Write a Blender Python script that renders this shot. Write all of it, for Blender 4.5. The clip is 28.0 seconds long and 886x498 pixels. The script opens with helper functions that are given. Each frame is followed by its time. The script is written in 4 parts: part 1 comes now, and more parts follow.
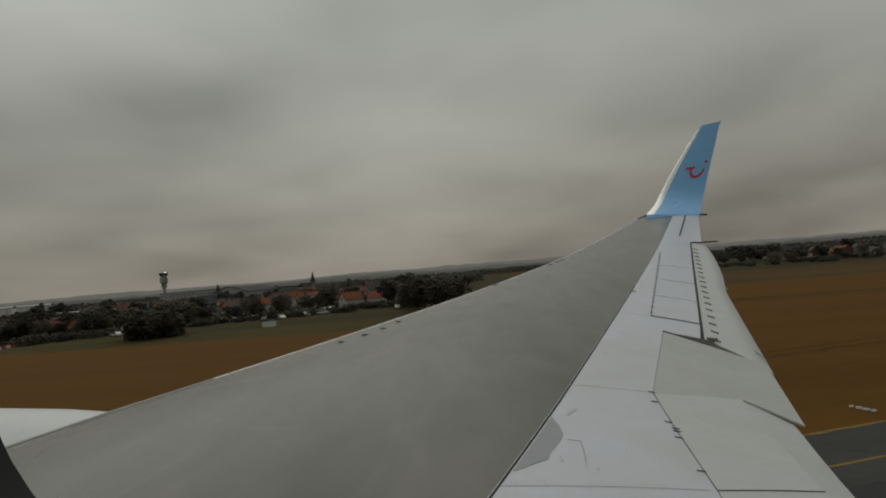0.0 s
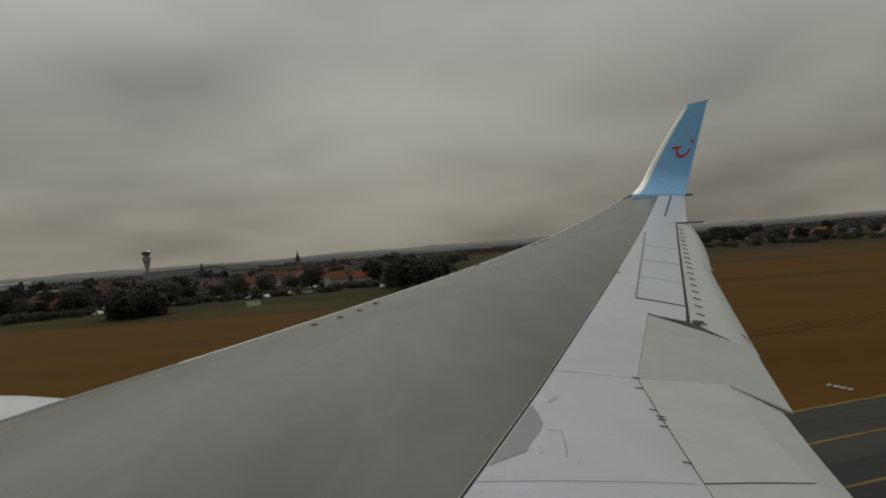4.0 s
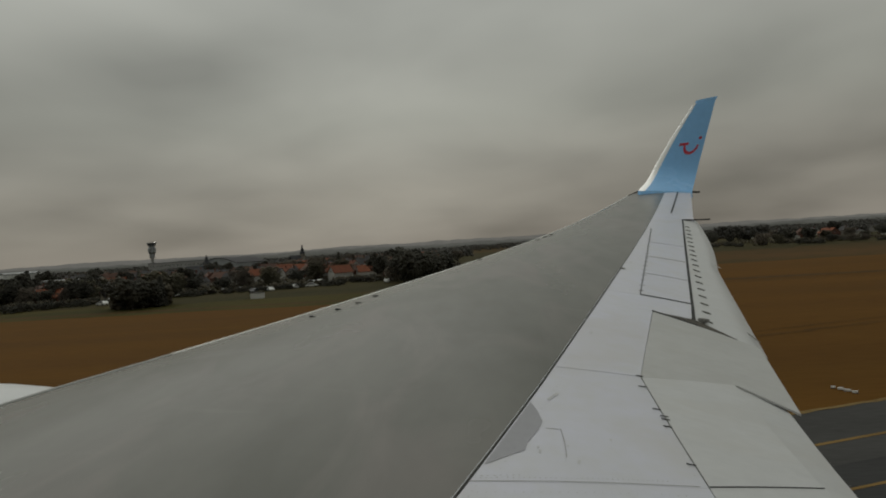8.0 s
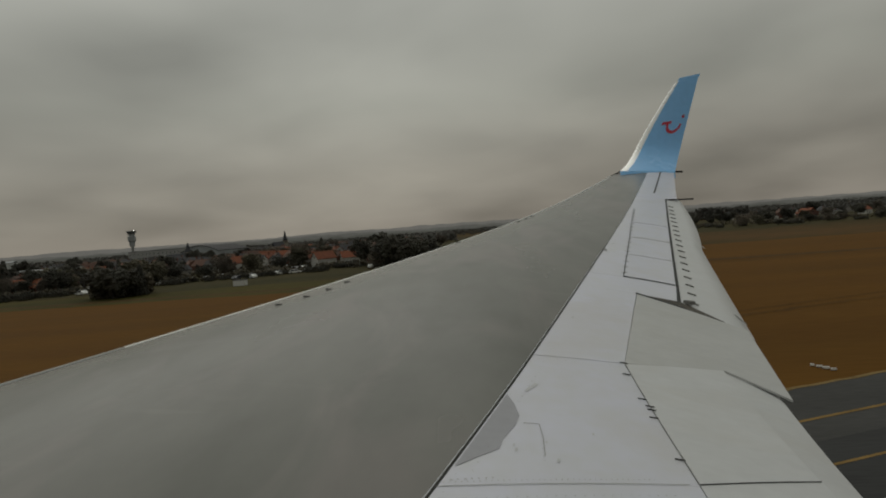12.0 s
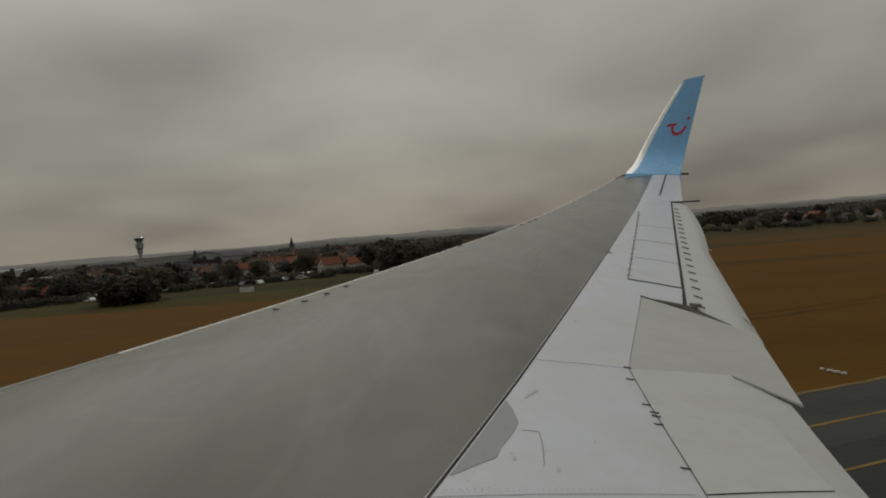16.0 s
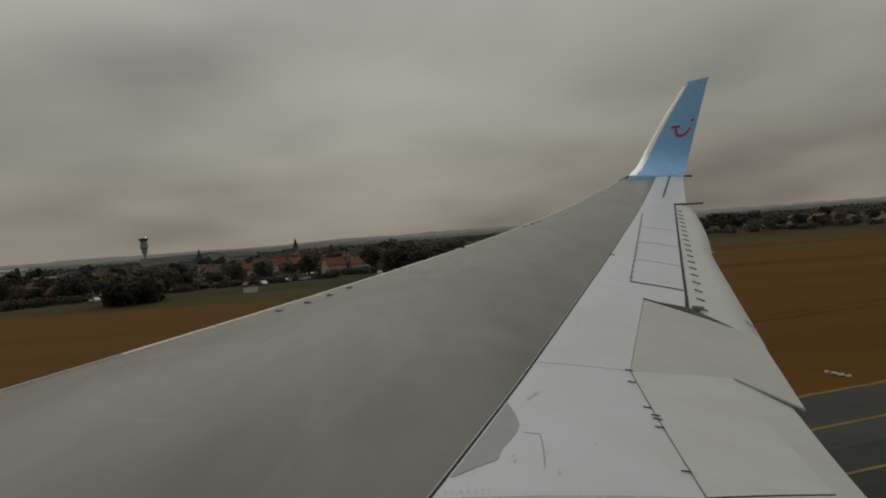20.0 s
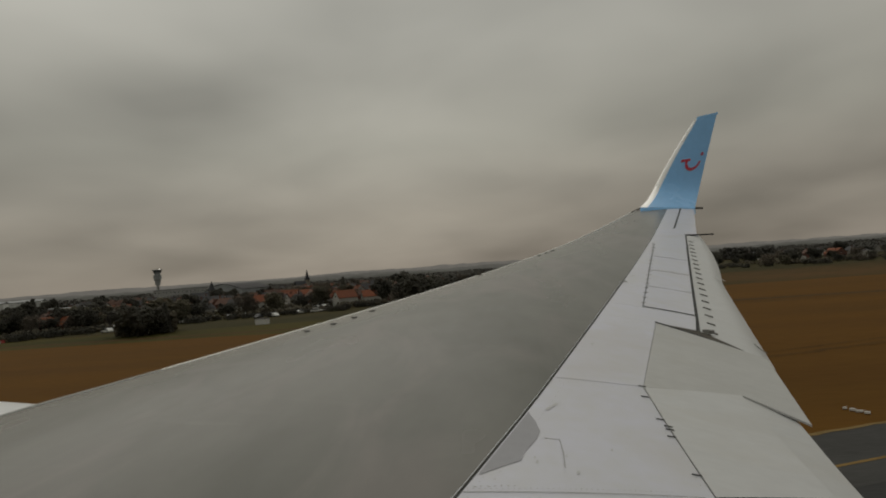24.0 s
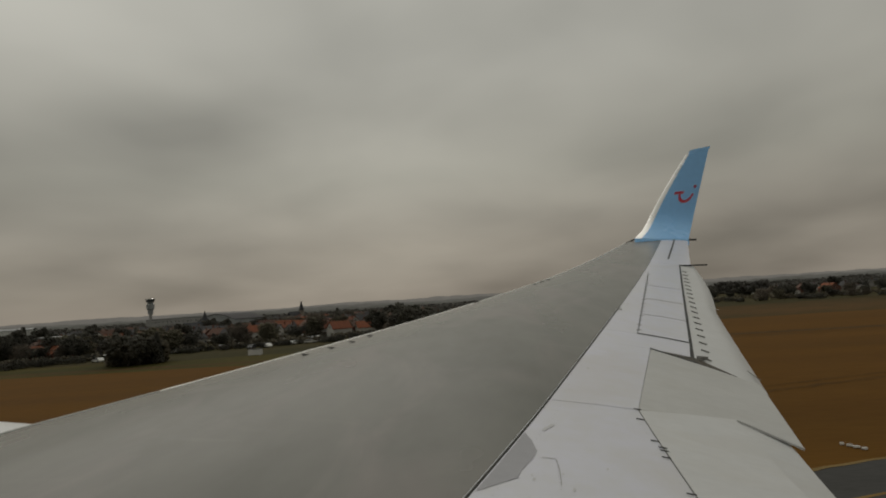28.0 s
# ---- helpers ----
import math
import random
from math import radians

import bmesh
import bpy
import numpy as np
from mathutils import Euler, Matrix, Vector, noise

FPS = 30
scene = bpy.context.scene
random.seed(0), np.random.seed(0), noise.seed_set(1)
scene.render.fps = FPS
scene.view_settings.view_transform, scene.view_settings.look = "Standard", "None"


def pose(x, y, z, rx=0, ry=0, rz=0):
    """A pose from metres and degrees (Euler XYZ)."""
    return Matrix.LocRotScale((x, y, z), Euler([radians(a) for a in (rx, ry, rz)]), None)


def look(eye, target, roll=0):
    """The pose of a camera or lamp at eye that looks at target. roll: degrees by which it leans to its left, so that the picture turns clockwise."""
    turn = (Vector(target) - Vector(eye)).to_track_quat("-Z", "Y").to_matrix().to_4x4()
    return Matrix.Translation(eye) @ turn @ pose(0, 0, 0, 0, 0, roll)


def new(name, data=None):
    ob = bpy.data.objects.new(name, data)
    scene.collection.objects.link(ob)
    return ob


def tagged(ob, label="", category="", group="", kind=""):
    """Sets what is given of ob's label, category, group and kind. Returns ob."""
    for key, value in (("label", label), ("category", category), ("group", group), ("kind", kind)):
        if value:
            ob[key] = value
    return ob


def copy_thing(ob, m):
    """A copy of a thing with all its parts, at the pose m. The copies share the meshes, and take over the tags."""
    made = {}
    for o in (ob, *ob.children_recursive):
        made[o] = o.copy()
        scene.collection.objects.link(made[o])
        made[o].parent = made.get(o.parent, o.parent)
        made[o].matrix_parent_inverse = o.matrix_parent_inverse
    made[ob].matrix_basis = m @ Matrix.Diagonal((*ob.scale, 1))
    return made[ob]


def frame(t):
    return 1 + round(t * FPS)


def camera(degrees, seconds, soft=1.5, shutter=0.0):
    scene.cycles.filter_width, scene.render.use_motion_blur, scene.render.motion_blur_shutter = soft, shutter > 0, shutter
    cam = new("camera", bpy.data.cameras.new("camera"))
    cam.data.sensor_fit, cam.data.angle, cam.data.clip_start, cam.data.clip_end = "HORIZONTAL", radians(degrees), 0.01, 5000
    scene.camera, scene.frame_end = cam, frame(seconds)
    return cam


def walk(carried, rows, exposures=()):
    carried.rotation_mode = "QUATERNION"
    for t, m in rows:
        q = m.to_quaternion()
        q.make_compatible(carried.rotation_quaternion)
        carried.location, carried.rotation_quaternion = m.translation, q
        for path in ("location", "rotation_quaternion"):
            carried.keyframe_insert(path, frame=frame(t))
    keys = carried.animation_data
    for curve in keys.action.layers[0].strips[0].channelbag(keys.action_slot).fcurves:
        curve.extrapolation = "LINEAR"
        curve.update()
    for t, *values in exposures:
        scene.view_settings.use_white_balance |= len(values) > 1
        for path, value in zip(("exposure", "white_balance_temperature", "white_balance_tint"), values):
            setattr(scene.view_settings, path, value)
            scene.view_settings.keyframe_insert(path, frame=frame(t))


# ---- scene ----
# Aircraft axes: x outboard along the starboard wing, y forward, z up, origin at the passenger's eye.
AIR = pose(0, 0, 12.0, 4.45, 0.5, 0)


def view(yaw, pitch, roll, dx, dy, dz):
    """Camera pose in the aircraft axes: yaw degrees forward of straight outboard."""
    y, p, r = radians(yaw), radians(pitch), radians(roll)
    f = Vector((math.cos(p) * math.cos(y), math.cos(p) * math.sin(y), math.sin(p)))
    right = f.cross(Vector((0, 0, 1))).normalized()
    up = right.cross(f)
    a, b = math.cos(r) * right + math.sin(r) * up, math.cos(r) * up - math.sin(r) * right
    m = Matrix((a, b, -f)).transposed().to_4x4()
    return AIR @ Matrix.Translation((dx, dy, dz)) @ m


cam = camera(70.95, 28.0, soft=1.95)
ROWS = [
    (0, 7.54, 1.93, -0.30, -0.551, 0.097, 0.056),
    (0.5, 7.15, 1.83, -0.26, -0.536, 0.104, 0.053),
    (1, 6.90, 1.61, -0.17, -0.522, 0.106, 0.054),
    (1.5, 6.61, 1.32, -0.16, -0.506, 0.106, 0.054),
    (2, 6.59, 0.88, 0.12, -0.481, 0.097, 0.056),
    (2.5, 6.48, 0.52, 0.25, -0.438, 0.089, 0.057),
    (3, 6.49, 0.17, 0.46, -0.387, 0.080, 0.059),
    (3.5, 6.39, 0.06, 0.24, -0.334, 0.071, 0.061),
    (5.5, 5.99, 0.80, -1.34, -0.123, 0.005, 0.023),
    (6, 6.13, 1.17, -1.42, -0.110, -0.011, 0.009),
    (6.5, 6.18, 0.94, -0.84, -0.110, -0.001, 0.006),
    (7, 6.26, 0.48, -0.44, -0.119, 0.019, 0.015),
    (7.5, 6.42, -0.12, 0.19, -0.131, 0.036, 0.025),
    (8, 6.64, -0.36, 0.76, -0.138, 0.037, 0.028),
    (8.5, 6.63, 0.01, 0.22, -0.140, 0.021, 0.030),
    (9, 6.53, 0.51, -0.51, -0.132, 0.009, 0.025),
    (9.5, 6.18, 0.60, -0.66, -0.092, 0.009, 0.021),
    (10, 5.87, 0.33, -0.68, -0.032, -0.003, 0.020),
    (10.5, 5.58, -0.16, -0.76, 0.028, -0.015, 0.020),
    (11, 5.35, -0.81, -0.69, 0.084, -0.018, 0.012),
    (11.5, 5.16, -1.45, -0.19, 0.144, -0.017, 0.007),
    (12, 5.15, -1.77, 0.06, 0.203, -0.023, 0.004),
    (12.5, 5.15, -1.68, -0.08, 0.262, -0.047, -0.009),
    (14.5, 5.40, -2.11, -0.30, 0.360, -0.087, 0.007),
    (15, 5.62, -2.16, 0.02, 0.352, -0.080, -0.000),
    (15.5, 5.70, -1.81, -0.13, 0.334, -0.071, -0.011),
    (16, 5.73, -1.28, -0.27, 0.318, -0.072, -0.021),
    (16.5, 5.86, -0.65, -0.66, 0.304, -0.096, -0.035),
    (17, 5.65, -0.46, -1.11, 0.300, -0.106, -0.032),
    (17.5, 5.36, -0.96, -0.82, 0.301, -0.083, -0.009),
    (18, 5.11, -1.55, -0.34, 0.303, -0.062, 0.009),
    (18.5, 5.41, -1.67, -0.06, 0.292, -0.071, 0.010),
    (19, 5.58, -1.47, -0.24, 0.287, -0.080, 0.001),
    (19.5, 5.89, -1.36, -0.18, 0.294, -0.085, -0.007),
    (20, 6.06, -1.18, -0.11, 0.305, -0.083, -0.013),
    (20.5, 6.32, -0.86, -0.06, 0.309, -0.080, -0.014),
    (21, 6.46, -0.60, -0.59, 0.314, -0.081, 0.000),
    (21.5, 6.72, -0.53, -0.94, 0.305, -0.093, 0.017),
    (23.5, 6.60, 0.70, -0.48, 0.111, -0.040, -0.046),
    (24, 7.09, 1.87, 0.19, -0.012, -0.026, -0.093),
    (24.5, 7.27, 3.02, 1.02, -0.142, 0.000, -0.129),
    (25, 7.53, 3.60, 1.18, -0.255, 0.028, -0.131),
    (25.5, 7.83, 3.93, 1.56, -0.340, 0.045, -0.121),
    (26, 8.31, 4.22, 1.73, -0.377, 0.048, -0.111),
    (26.5, 8.31, 4.74, 1.84, -0.357, 0.048, -0.117),
    (27, 8.11, 4.94, 1.82, -0.293, 0.028, -0.126),
    (27.5, 7.51, 5.00, 1.43, -0.204, 0.008, -0.141),
    (28, 6.68, 4.79, 0.67, -0.111, -0.013, -0.161),
]
walk(cam, [(t, view(*q)) for t, *q in ROWS], (
    (0, -0.06, 6470, 8.5), (12.0, -0.05, 6540, 9.0), (18.0, -0.06, 6650, 10.0), (21.5, -0.08, 6700, 10.5), (24.0, -0.02, 6780, 11.5), (28.0, 0.0, 6780, 11.5)))

# ---- sky and light ----
world = bpy.data.worlds.new("overcast")
scene.world = world
world.use_nodes = True
wn, wl = world.node_tree.nodes, world.node_tree.links
wn.clear()


def wnode(kind, **kw):
    n = wn.new(kind)
    for k, v in kw.items():
        n.inputs[k].default_value = v
    return n


def wmath(op, a, b):
    n = wn.new("ShaderNodeMath")
    n.operation = op
    for i, v in enumerate((a, b)):
        if isinstance(v, (int, float)):
            n.inputs[i].default_value = v
        else:
            wl.new(v, n.inputs[i])
    return n.outputs[0]


SUN_ELEVATION, SUN_AZIMUTH = 52, 34
sky = wn.new("ShaderNodeTexSky")
sky.sky_type, sky.sun_disc = "NISHITA", False
sky.sun_elevation, sky.sun_rotation = radians(SUN_ELEVATION), radians(90 - SUN_AZIMUTH)
coords = wn.new("ShaderNodeTexCoord")
sep = wn.new("ShaderNodeSeparateXYZ")
wl.new(coords.outputs["Generated"], sep.inputs[0])
height = wmath("ADD", wmath("MAXIMUM", sep.outputs[2], 0.0), 0.24)
comb = wn.new("ShaderNodeCombineXYZ")
glow = wn.new("ShaderNodeVectorMath")
glow.operation = "DOT_PRODUCT"
wl.new(coords.outputs["Generated"], glow.inputs[0])
sun_way = Euler((0, -radians(SUN_ELEVATION), radians(SUN_AZIMUTH))).to_matrix() @ Vector((1, 0, 0))
glow.inputs[1].default_value = sun_way
wl.new(wmath("DIVIDE", sep.outputs[0], height), comb.inputs[0])
wl.new(wmath("DIVIDE", sep.outputs[1], height), comb.inputs[1])
big = wnode("ShaderNodeTexNoise", Scale=0.55, Detail=2.0, Roughness=0.45, Distortion=0.25)
small = wnode("ShaderNodeTexNoise", Scale=1.7, Detail=3.0, Roughness=0.42, Distortion=0.2)
drift = wn.new("ShaderNodeVectorMath")
drift.operation = "ADD"
drift.inputs[1].default_value = (2.6, -1.3, 0)
wl.new(comb.outputs[0], drift.inputs[0])
wl.new(drift.outputs[0], big.inputs["Vector"])
wl.new(comb.outputs[0], small.inputs["Vector"])
mixv = wmath("ADD", wmath("MULTIPLY", big.outputs["Fac"], 0.72), wmath("MULTIPLY", small.outputs["Fac"], 0.28))
cloud = wn.new("ShaderNodeValToRGB")
cloud.color_ramp.elements[0].position, cloud.color_ramp.elements[0].color = 0.36, (0.722, 0.73, 0.715, 1)
cloud.color_ramp.elements[1].position, cloud.color_ramp.elements[1].color = 0.66, (1.36, 1.375, 1.36, 1)
wl.new(mixv, cloud.inputs[0])
base = wn.new("ShaderNodeValToRGB")
el = base.color_ramp.elements
el[0].position, el[0].color = 0.0, (0.222, 0.200, 0.172, 1)
el[1].position, el[1].color = 0.6, (0.36, 0.365, 0.34, 1)
for p, c in ((0.09, (0.236, 0.217, 0.185)), (0.2, (0.243, 0.238, 0.208)), (0.38, (0.30, 0.30, 0.275))):
    e = el.new(p)
    e.color = (*c, 1)
wl.new(sep.outputs[2], base.inputs[0])
mul = wn.new("ShaderNodeMix")
mul.data_type, mul.blend_type = "RGBA", "MULTIPLY"
mul.inputs[0].default_value = 1.0
wl.new(base.outputs[0], mul.inputs[6])
wl.new(cloud.outputs[0], mul.inputs[7])
bright = wmath("ADD", 0.91, wmath("MULTIPLY", wmath("POWER", wmath("MAXIMUM", glow.outputs["Value"], 0.0), 3.5), 0.80))
bg_cloud = wnode("ShaderNodeBackground", Strength=1.0)
wl.new(bright, bg_cloud.inputs[1])
wl.new(mul.outputs[2], bg_cloud.inputs[0])
bg_sky = wnode("ShaderNodeBackground", Strength=0.05)
wl.new(sky.outputs[0], bg_sky.inputs[0])
veil = wn.new("ShaderNodeMixShader")
veil.inputs[0].default_value = 0.95
wl.new(bg_sky.outputs[0], veil.inputs[1])
wl.new(bg_cloud.outputs[0], veil.inputs[2])
wout = wn.new("ShaderNodeOutputWorld")
wl.new(veil.outputs[0], wout.inputs[0])

sun = new("sun", bpy.data.lights.new("sun", "SUN"))
sun.data.energy, sun.data.angle, sun.data.color = 0.4, radians(70), (1.0, 0.97, 0.92)
ce = math.cos(radians(SUN_ELEVATION))
sun.matrix_world = look((ce * math.cos(radians(SUN_AZIMUTH)) * 50, ce * math.sin(radians(SUN_AZIMUTH)) * 50,
                         math.sin(radians(SUN_ELEVATION)) * 50 + 12), (0, 0, 12))


# ---- materials ----
def material(name, color, rough=0.6, metal=0.0, vary=0.15, scale=3.0, fine=40.0, bump=0.0, stretch=(1, 1, 1),
             space="Object", second=None, coat=0.0, each=0.0, gloss=0.5, stain_or_sheen=None, streak=None):
    """Procedural surface: a base colour with variation at two scales, and fine relief."""
    m = bpy.data.materials.new(name)
    m.use_nodes = True
    n, l = m.node_tree.nodes, m.node_tree.links
    bsdf = n["Principled BSDF"]
    bsdf.inputs["Roughness"].default_value, bsdf.inputs["Metallic"].default_value = rough, metal
    bsdf.inputs["Coat Weight"].default_value = coat
    bsdf.inputs["Specular IOR Level"].default_value = 0.06 if space == "World" else gloss
    if space == "World":
        src = n.new("ShaderNodeNewGeometry").outputs["Position"]
    else:
        src = n.new("ShaderNodeTexCoord").outputs["Object"]
    mp = n.new("ShaderNodeMapping")
    mp.inputs["Scale"].default_value = stretch
    l.new(src, mp.inputs[0])
    a, b = n.new("ShaderNodeTexNoise"), n.new("ShaderNodeTexNoise")
    for t, s, d in ((a, scale, 4.0), (b, fine, 3.0)):
        t.inputs["Scale"].default_value, t.inputs["Detail"].default_value = s, d
        l.new(mp.outputs[0], t.inputs["Vector"])
    add = n.new("ShaderNodeMath")
    add.operation = "MULTIPLY_ADD"
    l.new(b.outputs["Fac"], add.inputs[0])
    add.inputs[1].default_value = 0.45
    sc = n.new("ShaderNodeMath")
    sc.operation = "MULTIPLY"
    l.new(a.outputs["Fac"], sc.inputs[0])
    sc.inputs[1].default_value = 0.55
    l.new(sc.outputs[0], add.inputs[2])
    ramp = n.new("ShaderNodeValToRGB")
    lo = tuple(c * (1 - vary) for c in color)
    hi = second or tuple(min(1, c * (1 + vary)) for c in color)
    ramp.color_ramp.elements[0].position, ramp.color_ramp.elements[0].color = 0.34, (*lo, 1)
    ramp.color_ramp.elements[1].position, ramp.color_ramp.elements[1].color = 0.66, (*hi, 1)
    l.new(add.outputs[0], ramp.inputs[0])
    out = ramp.outputs[0]
    if each:
        info = n.new("ShaderNodeObjectInfo")
        hsv = n.new("ShaderNodeHueSaturation")
        mr = n.new("ShaderNodeMapRange")
        mr.inputs["To Min"].default_value, mr.inputs["To Max"].default_value = 1 - each, 1 + each
        l.new(info.outputs["Random"], mr.inputs["Value"])
        l.new(mr.outputs[0], hsv.inputs["Value"])
        l.new(out, hsv.inputs["Color"])
        out = hsv.outputs[0]
    if stain_or_sheen:
        tint, amount, size = stain_or_sheen
        s, mr2, mx = n.new("ShaderNodeTexNoise"), n.new("ShaderNodeMapRange"), n.new("ShaderNodeMix")
        s.inputs["Scale"].default_value, s.inputs["Detail"].default_value, s.inputs["Distortion"].default_value = size, 6.0, 0.8
        l.new(mp.outputs[0], s.inputs["Vector"])
        mr2.inputs["From Min"].default_value, mr2.inputs["From Max"].default_value = 0.52, 0.72
        mr2.inputs["To Max"].default_value = amount
        l.new(s.outputs["Fac"], mr2.inputs["Value"])
        mx.data_type = "RGBA"
        l.new(mr2.outputs[0], mx.inputs[0])
        l.new(out, mx.inputs[6])
        mx.inputs[7].default_value = (*tint, 1)
        out = mx.outputs[2]
    if streak:
        tint, amount, way = streak
        sm, s, mr3, mx = n.new("ShaderNodeMapping"), n.new("ShaderNodeTexNoise"), n.new("ShaderNodeMapRange"), n.new("ShaderNodeMix")
        sm.inputs["Scale"].default_value, sm.inputs["Rotation"].default_value = way, (0, 0, -0.15)
        l.new(src, sm.inputs[0])
        l.new(sm.outputs[0], s.inputs["Vector"])
        s.inputs["Scale"].default_value, s.inputs["Detail"].default_value, s.inputs["Distortion"].default_value = 1.0, 5.0, 0.3
        mr3.inputs["From Min"].default_value, mr3.inputs["From Max"].default_value = 0.60, 0.72
        mr3.inputs["To Max"].default_value = amount
        l.new(s.outputs["Fac"], mr3.inputs["Value"])
        mx.data_type = "RGBA"
        l.new(mr3.outputs[0], mx.inputs[0])
        l.new(out, mx.inputs[6])
        mx.inputs[7].default_value = (*tint, 1)
        out = mx.outputs[2]
    l.new(out, bsdf.inputs["Base Color"])
    rr = n.new("ShaderNodeMapRange")
    rr.inputs["To Min"].default_value, rr.inputs["To Max"].default_value = max(0.05, rough - 0.08), min(1, rough + 0.1)
    l.new(a.outputs["Fac"], rr.inputs["Value"])
    l.new(rr.outputs[0], bsdf.inputs["Roughness"])
    if bump:
        bp = n.new("ShaderNodeBump")
        bp.inputs["Strength"].default_value, bp.inputs["Distance"].default_value = bump, 0.02
        l.new(add.outputs[0], bp.inputs["Height"])
        l.new(bp.outputs[0], bsdf.inputs["Normal"])
    return m


# The pinkish blotches paint soft cloud reflections into the skin colour.
SKIN_GREY = material("coated_grey_skin", (0.146, 0.146, 0.127), 0.24, 0.0, 0.13, 0.45, 1.6, 0.008, (1, 1.8, 1), gloss=0.22, second=(0.175, 0.173, 0.154), stain_or_sheen=((0.212, 0.187, 0.175), 0.7, 0.7), streak=((0.23, 0.215, 0.198), 0.22, (4.0, 0.5, 1)))
# The lavender second tone puts sky reflection into the white paint.
WHITE = material("white_wing_paint", (0.63, 0.635, 0.665), 0.36, 0.0, 0.04, 0.9, 7.0, 0.02, (1.3, 1, 1), second=(0.64, 0.645, 0.735), stain_or_sheen=((0.53, 0.51, 0.475), 0.40, 0.9), streak=((0.50, 0.475, 0.43), 0.14, (5.0, 1.2, 1)))
PANEL = material("off_white_control_surface", (0.575, 0.58, 0.58), 0.4, 0.0, 0.05, 1.6, 9.0, 0.02, (2.4, 1, 1), stain_or_sheen=((0.52, 0.505, 0.47), 0.35, 1.3))
PALE = material("pale_grey_control_surface", (0.49, 0.49, 0.478), 0.42, 0.0, 0.06, 1.4, 9.0, 0.02, (2.4, 1, 1), stain_or_sheen=((0.41, 0.40, 0.37), 0.4, 1.3))
BARE = material("bright_bare_metal", (0.72, 0.71, 0.68), 0.32, 0.55, 0.06, 2.0, 20.0)
DARK = material("dark_seal_and_shade", (0.022, 0.022, 0.021), 0.7, 0.0, 0.2, 5.0, 40.0)
SOOT = material("grey_brown_grime", (0.17, 0.165, 0.15), 0.7, 0.0, 0.25, 4.0, 30.0)
COVER = material("faint_grey_cover", (0.53, 0.53, 0.54), 0.45, 0.0, 0.06, 2.0, 14.0)
BARE_GREY = material("worn_primer_grey", (0.33, 0.33, 0.355), 0.45, 0.0, 0.06, 2.0, 14.0)
LINE = material("thin_grey_sealant", (0.30, 0.29, 0.27), 0.7, 0.0, 0.2, 4.0, 30.0)
BLUE = material("light_blue_gloss_paint", (0.25, 0.56, 0.97), 0.25, 0.0, 0.06, 0.8, 9.0, coat=0.3)
BRIGHT = material("bright_pale_metal", (0.95, 0.94, 0.92), 0.28, 0.55, 0.05, 2.0, 20.0)
RED = material("red_gloss_paint", (0.55, 0.02, 0.05), 0.35, 0.0, 0.08, 3.0, 20.0)
NACELLE = material("white_engine_cowling", (0.62, 0.63, 0.63), 0.35, 0.0, 0.05, 1.0, 10.0)

GROUND = material("farmland", (0.050, 0.046, 0.018), 0.95, 0.0, 0.25, 0.011, 0.22, 0.0, (1, 0.5, 1), "World",
                  second=(0.105, 0.058, 0.022))
FIELD = material("dry_brown_grass", (0.112, 0.052, 0.0094), 0.95, 0.0, 0.20, 0.05, 1.3, 0.6, (1.6, 0.22, 1), "World",
                 second=(0.130, 0.063, 0.0125), stain_or_sheen=((0.078, 0.042, 0.010), 0.35, 0.035))
VERGE = material("dull_green_grass", (0.050, 0.050, 0.014), 0.95, 0.0, 0.3, 0.06, 1.2, 0.5, (1, 0.4, 1), "World",
                 second=(0.085, 0.068, 0.020))
MEADOW = material("meadow_green", (0.044, 0.043, 0.016), 0.95, 0.0, 0.3, 0.04, 0.9, 0.4, (1, 0.5, 1), "World",
                  second=(0.072, 0.058, 0.026))
TARMAC = material("weathered_asphalt", (0.050, 0.050, 0.049), 0.85, 0.0, 0.22, 0.12, 4.0, 0.4, (1.5, 0.15, 1), "World")
SHOULDER = material("shoulder_asphalt", (0.066, 0.065, 0.062), 0.88, 0.0, 0.2, 0.2, 5.0, 0.4, (1.2, 0.2, 1), "World")
YELLOW = material("worn_yellow_marking", (0.21, 0.135, 0.048), 0.8, 0.0, 0.3, 0.6, 8.0, 0.0, (1, 1, 1), "World")
MARKWHITE = material("worn_white_marking", (0.62, 0.60, 0.55), 0.8, 0.0, 0.15, 0.6, 8.0, 0.0, (1, 1, 1), "World")
TRACK = material("dull_brown_track", (0.075, 0.044, 0.018), 0.95, 0.0, 0.3, 0.3, 3.0, 0.3, (1, 1, 1), "World")
EDGE = material("dry_grass_edge", (0.20, 0.14, 0.06), 0.95, 0.0, 0.35, 0.5, 5.0, 0.0, (1, 1, 1), "World")


# ---- building blocks ----
def mesh_of(name, bm, mat, smooth=False):
    me = bpy.data.meshes.new(name)
    bmesh.ops.recalc_face_normals(bm, faces=bm.faces)
    if smooth:
        for e in bm.edges:
            e.smooth = e.calc_face_angle(0) < 0.6
    bm.to_mesh(me)
    bm.free()
    me.materials.append(mat)
    for p in me.polygons:
        p.use_smooth = smooth
    return me


def part(name, bm, mat, parent=None, label="", smooth=False):
    ob = new(name, mesh_of(name, bm, mat, smooth))
    if parent:
        ob.parent = parent
    return tagged(ob, label)


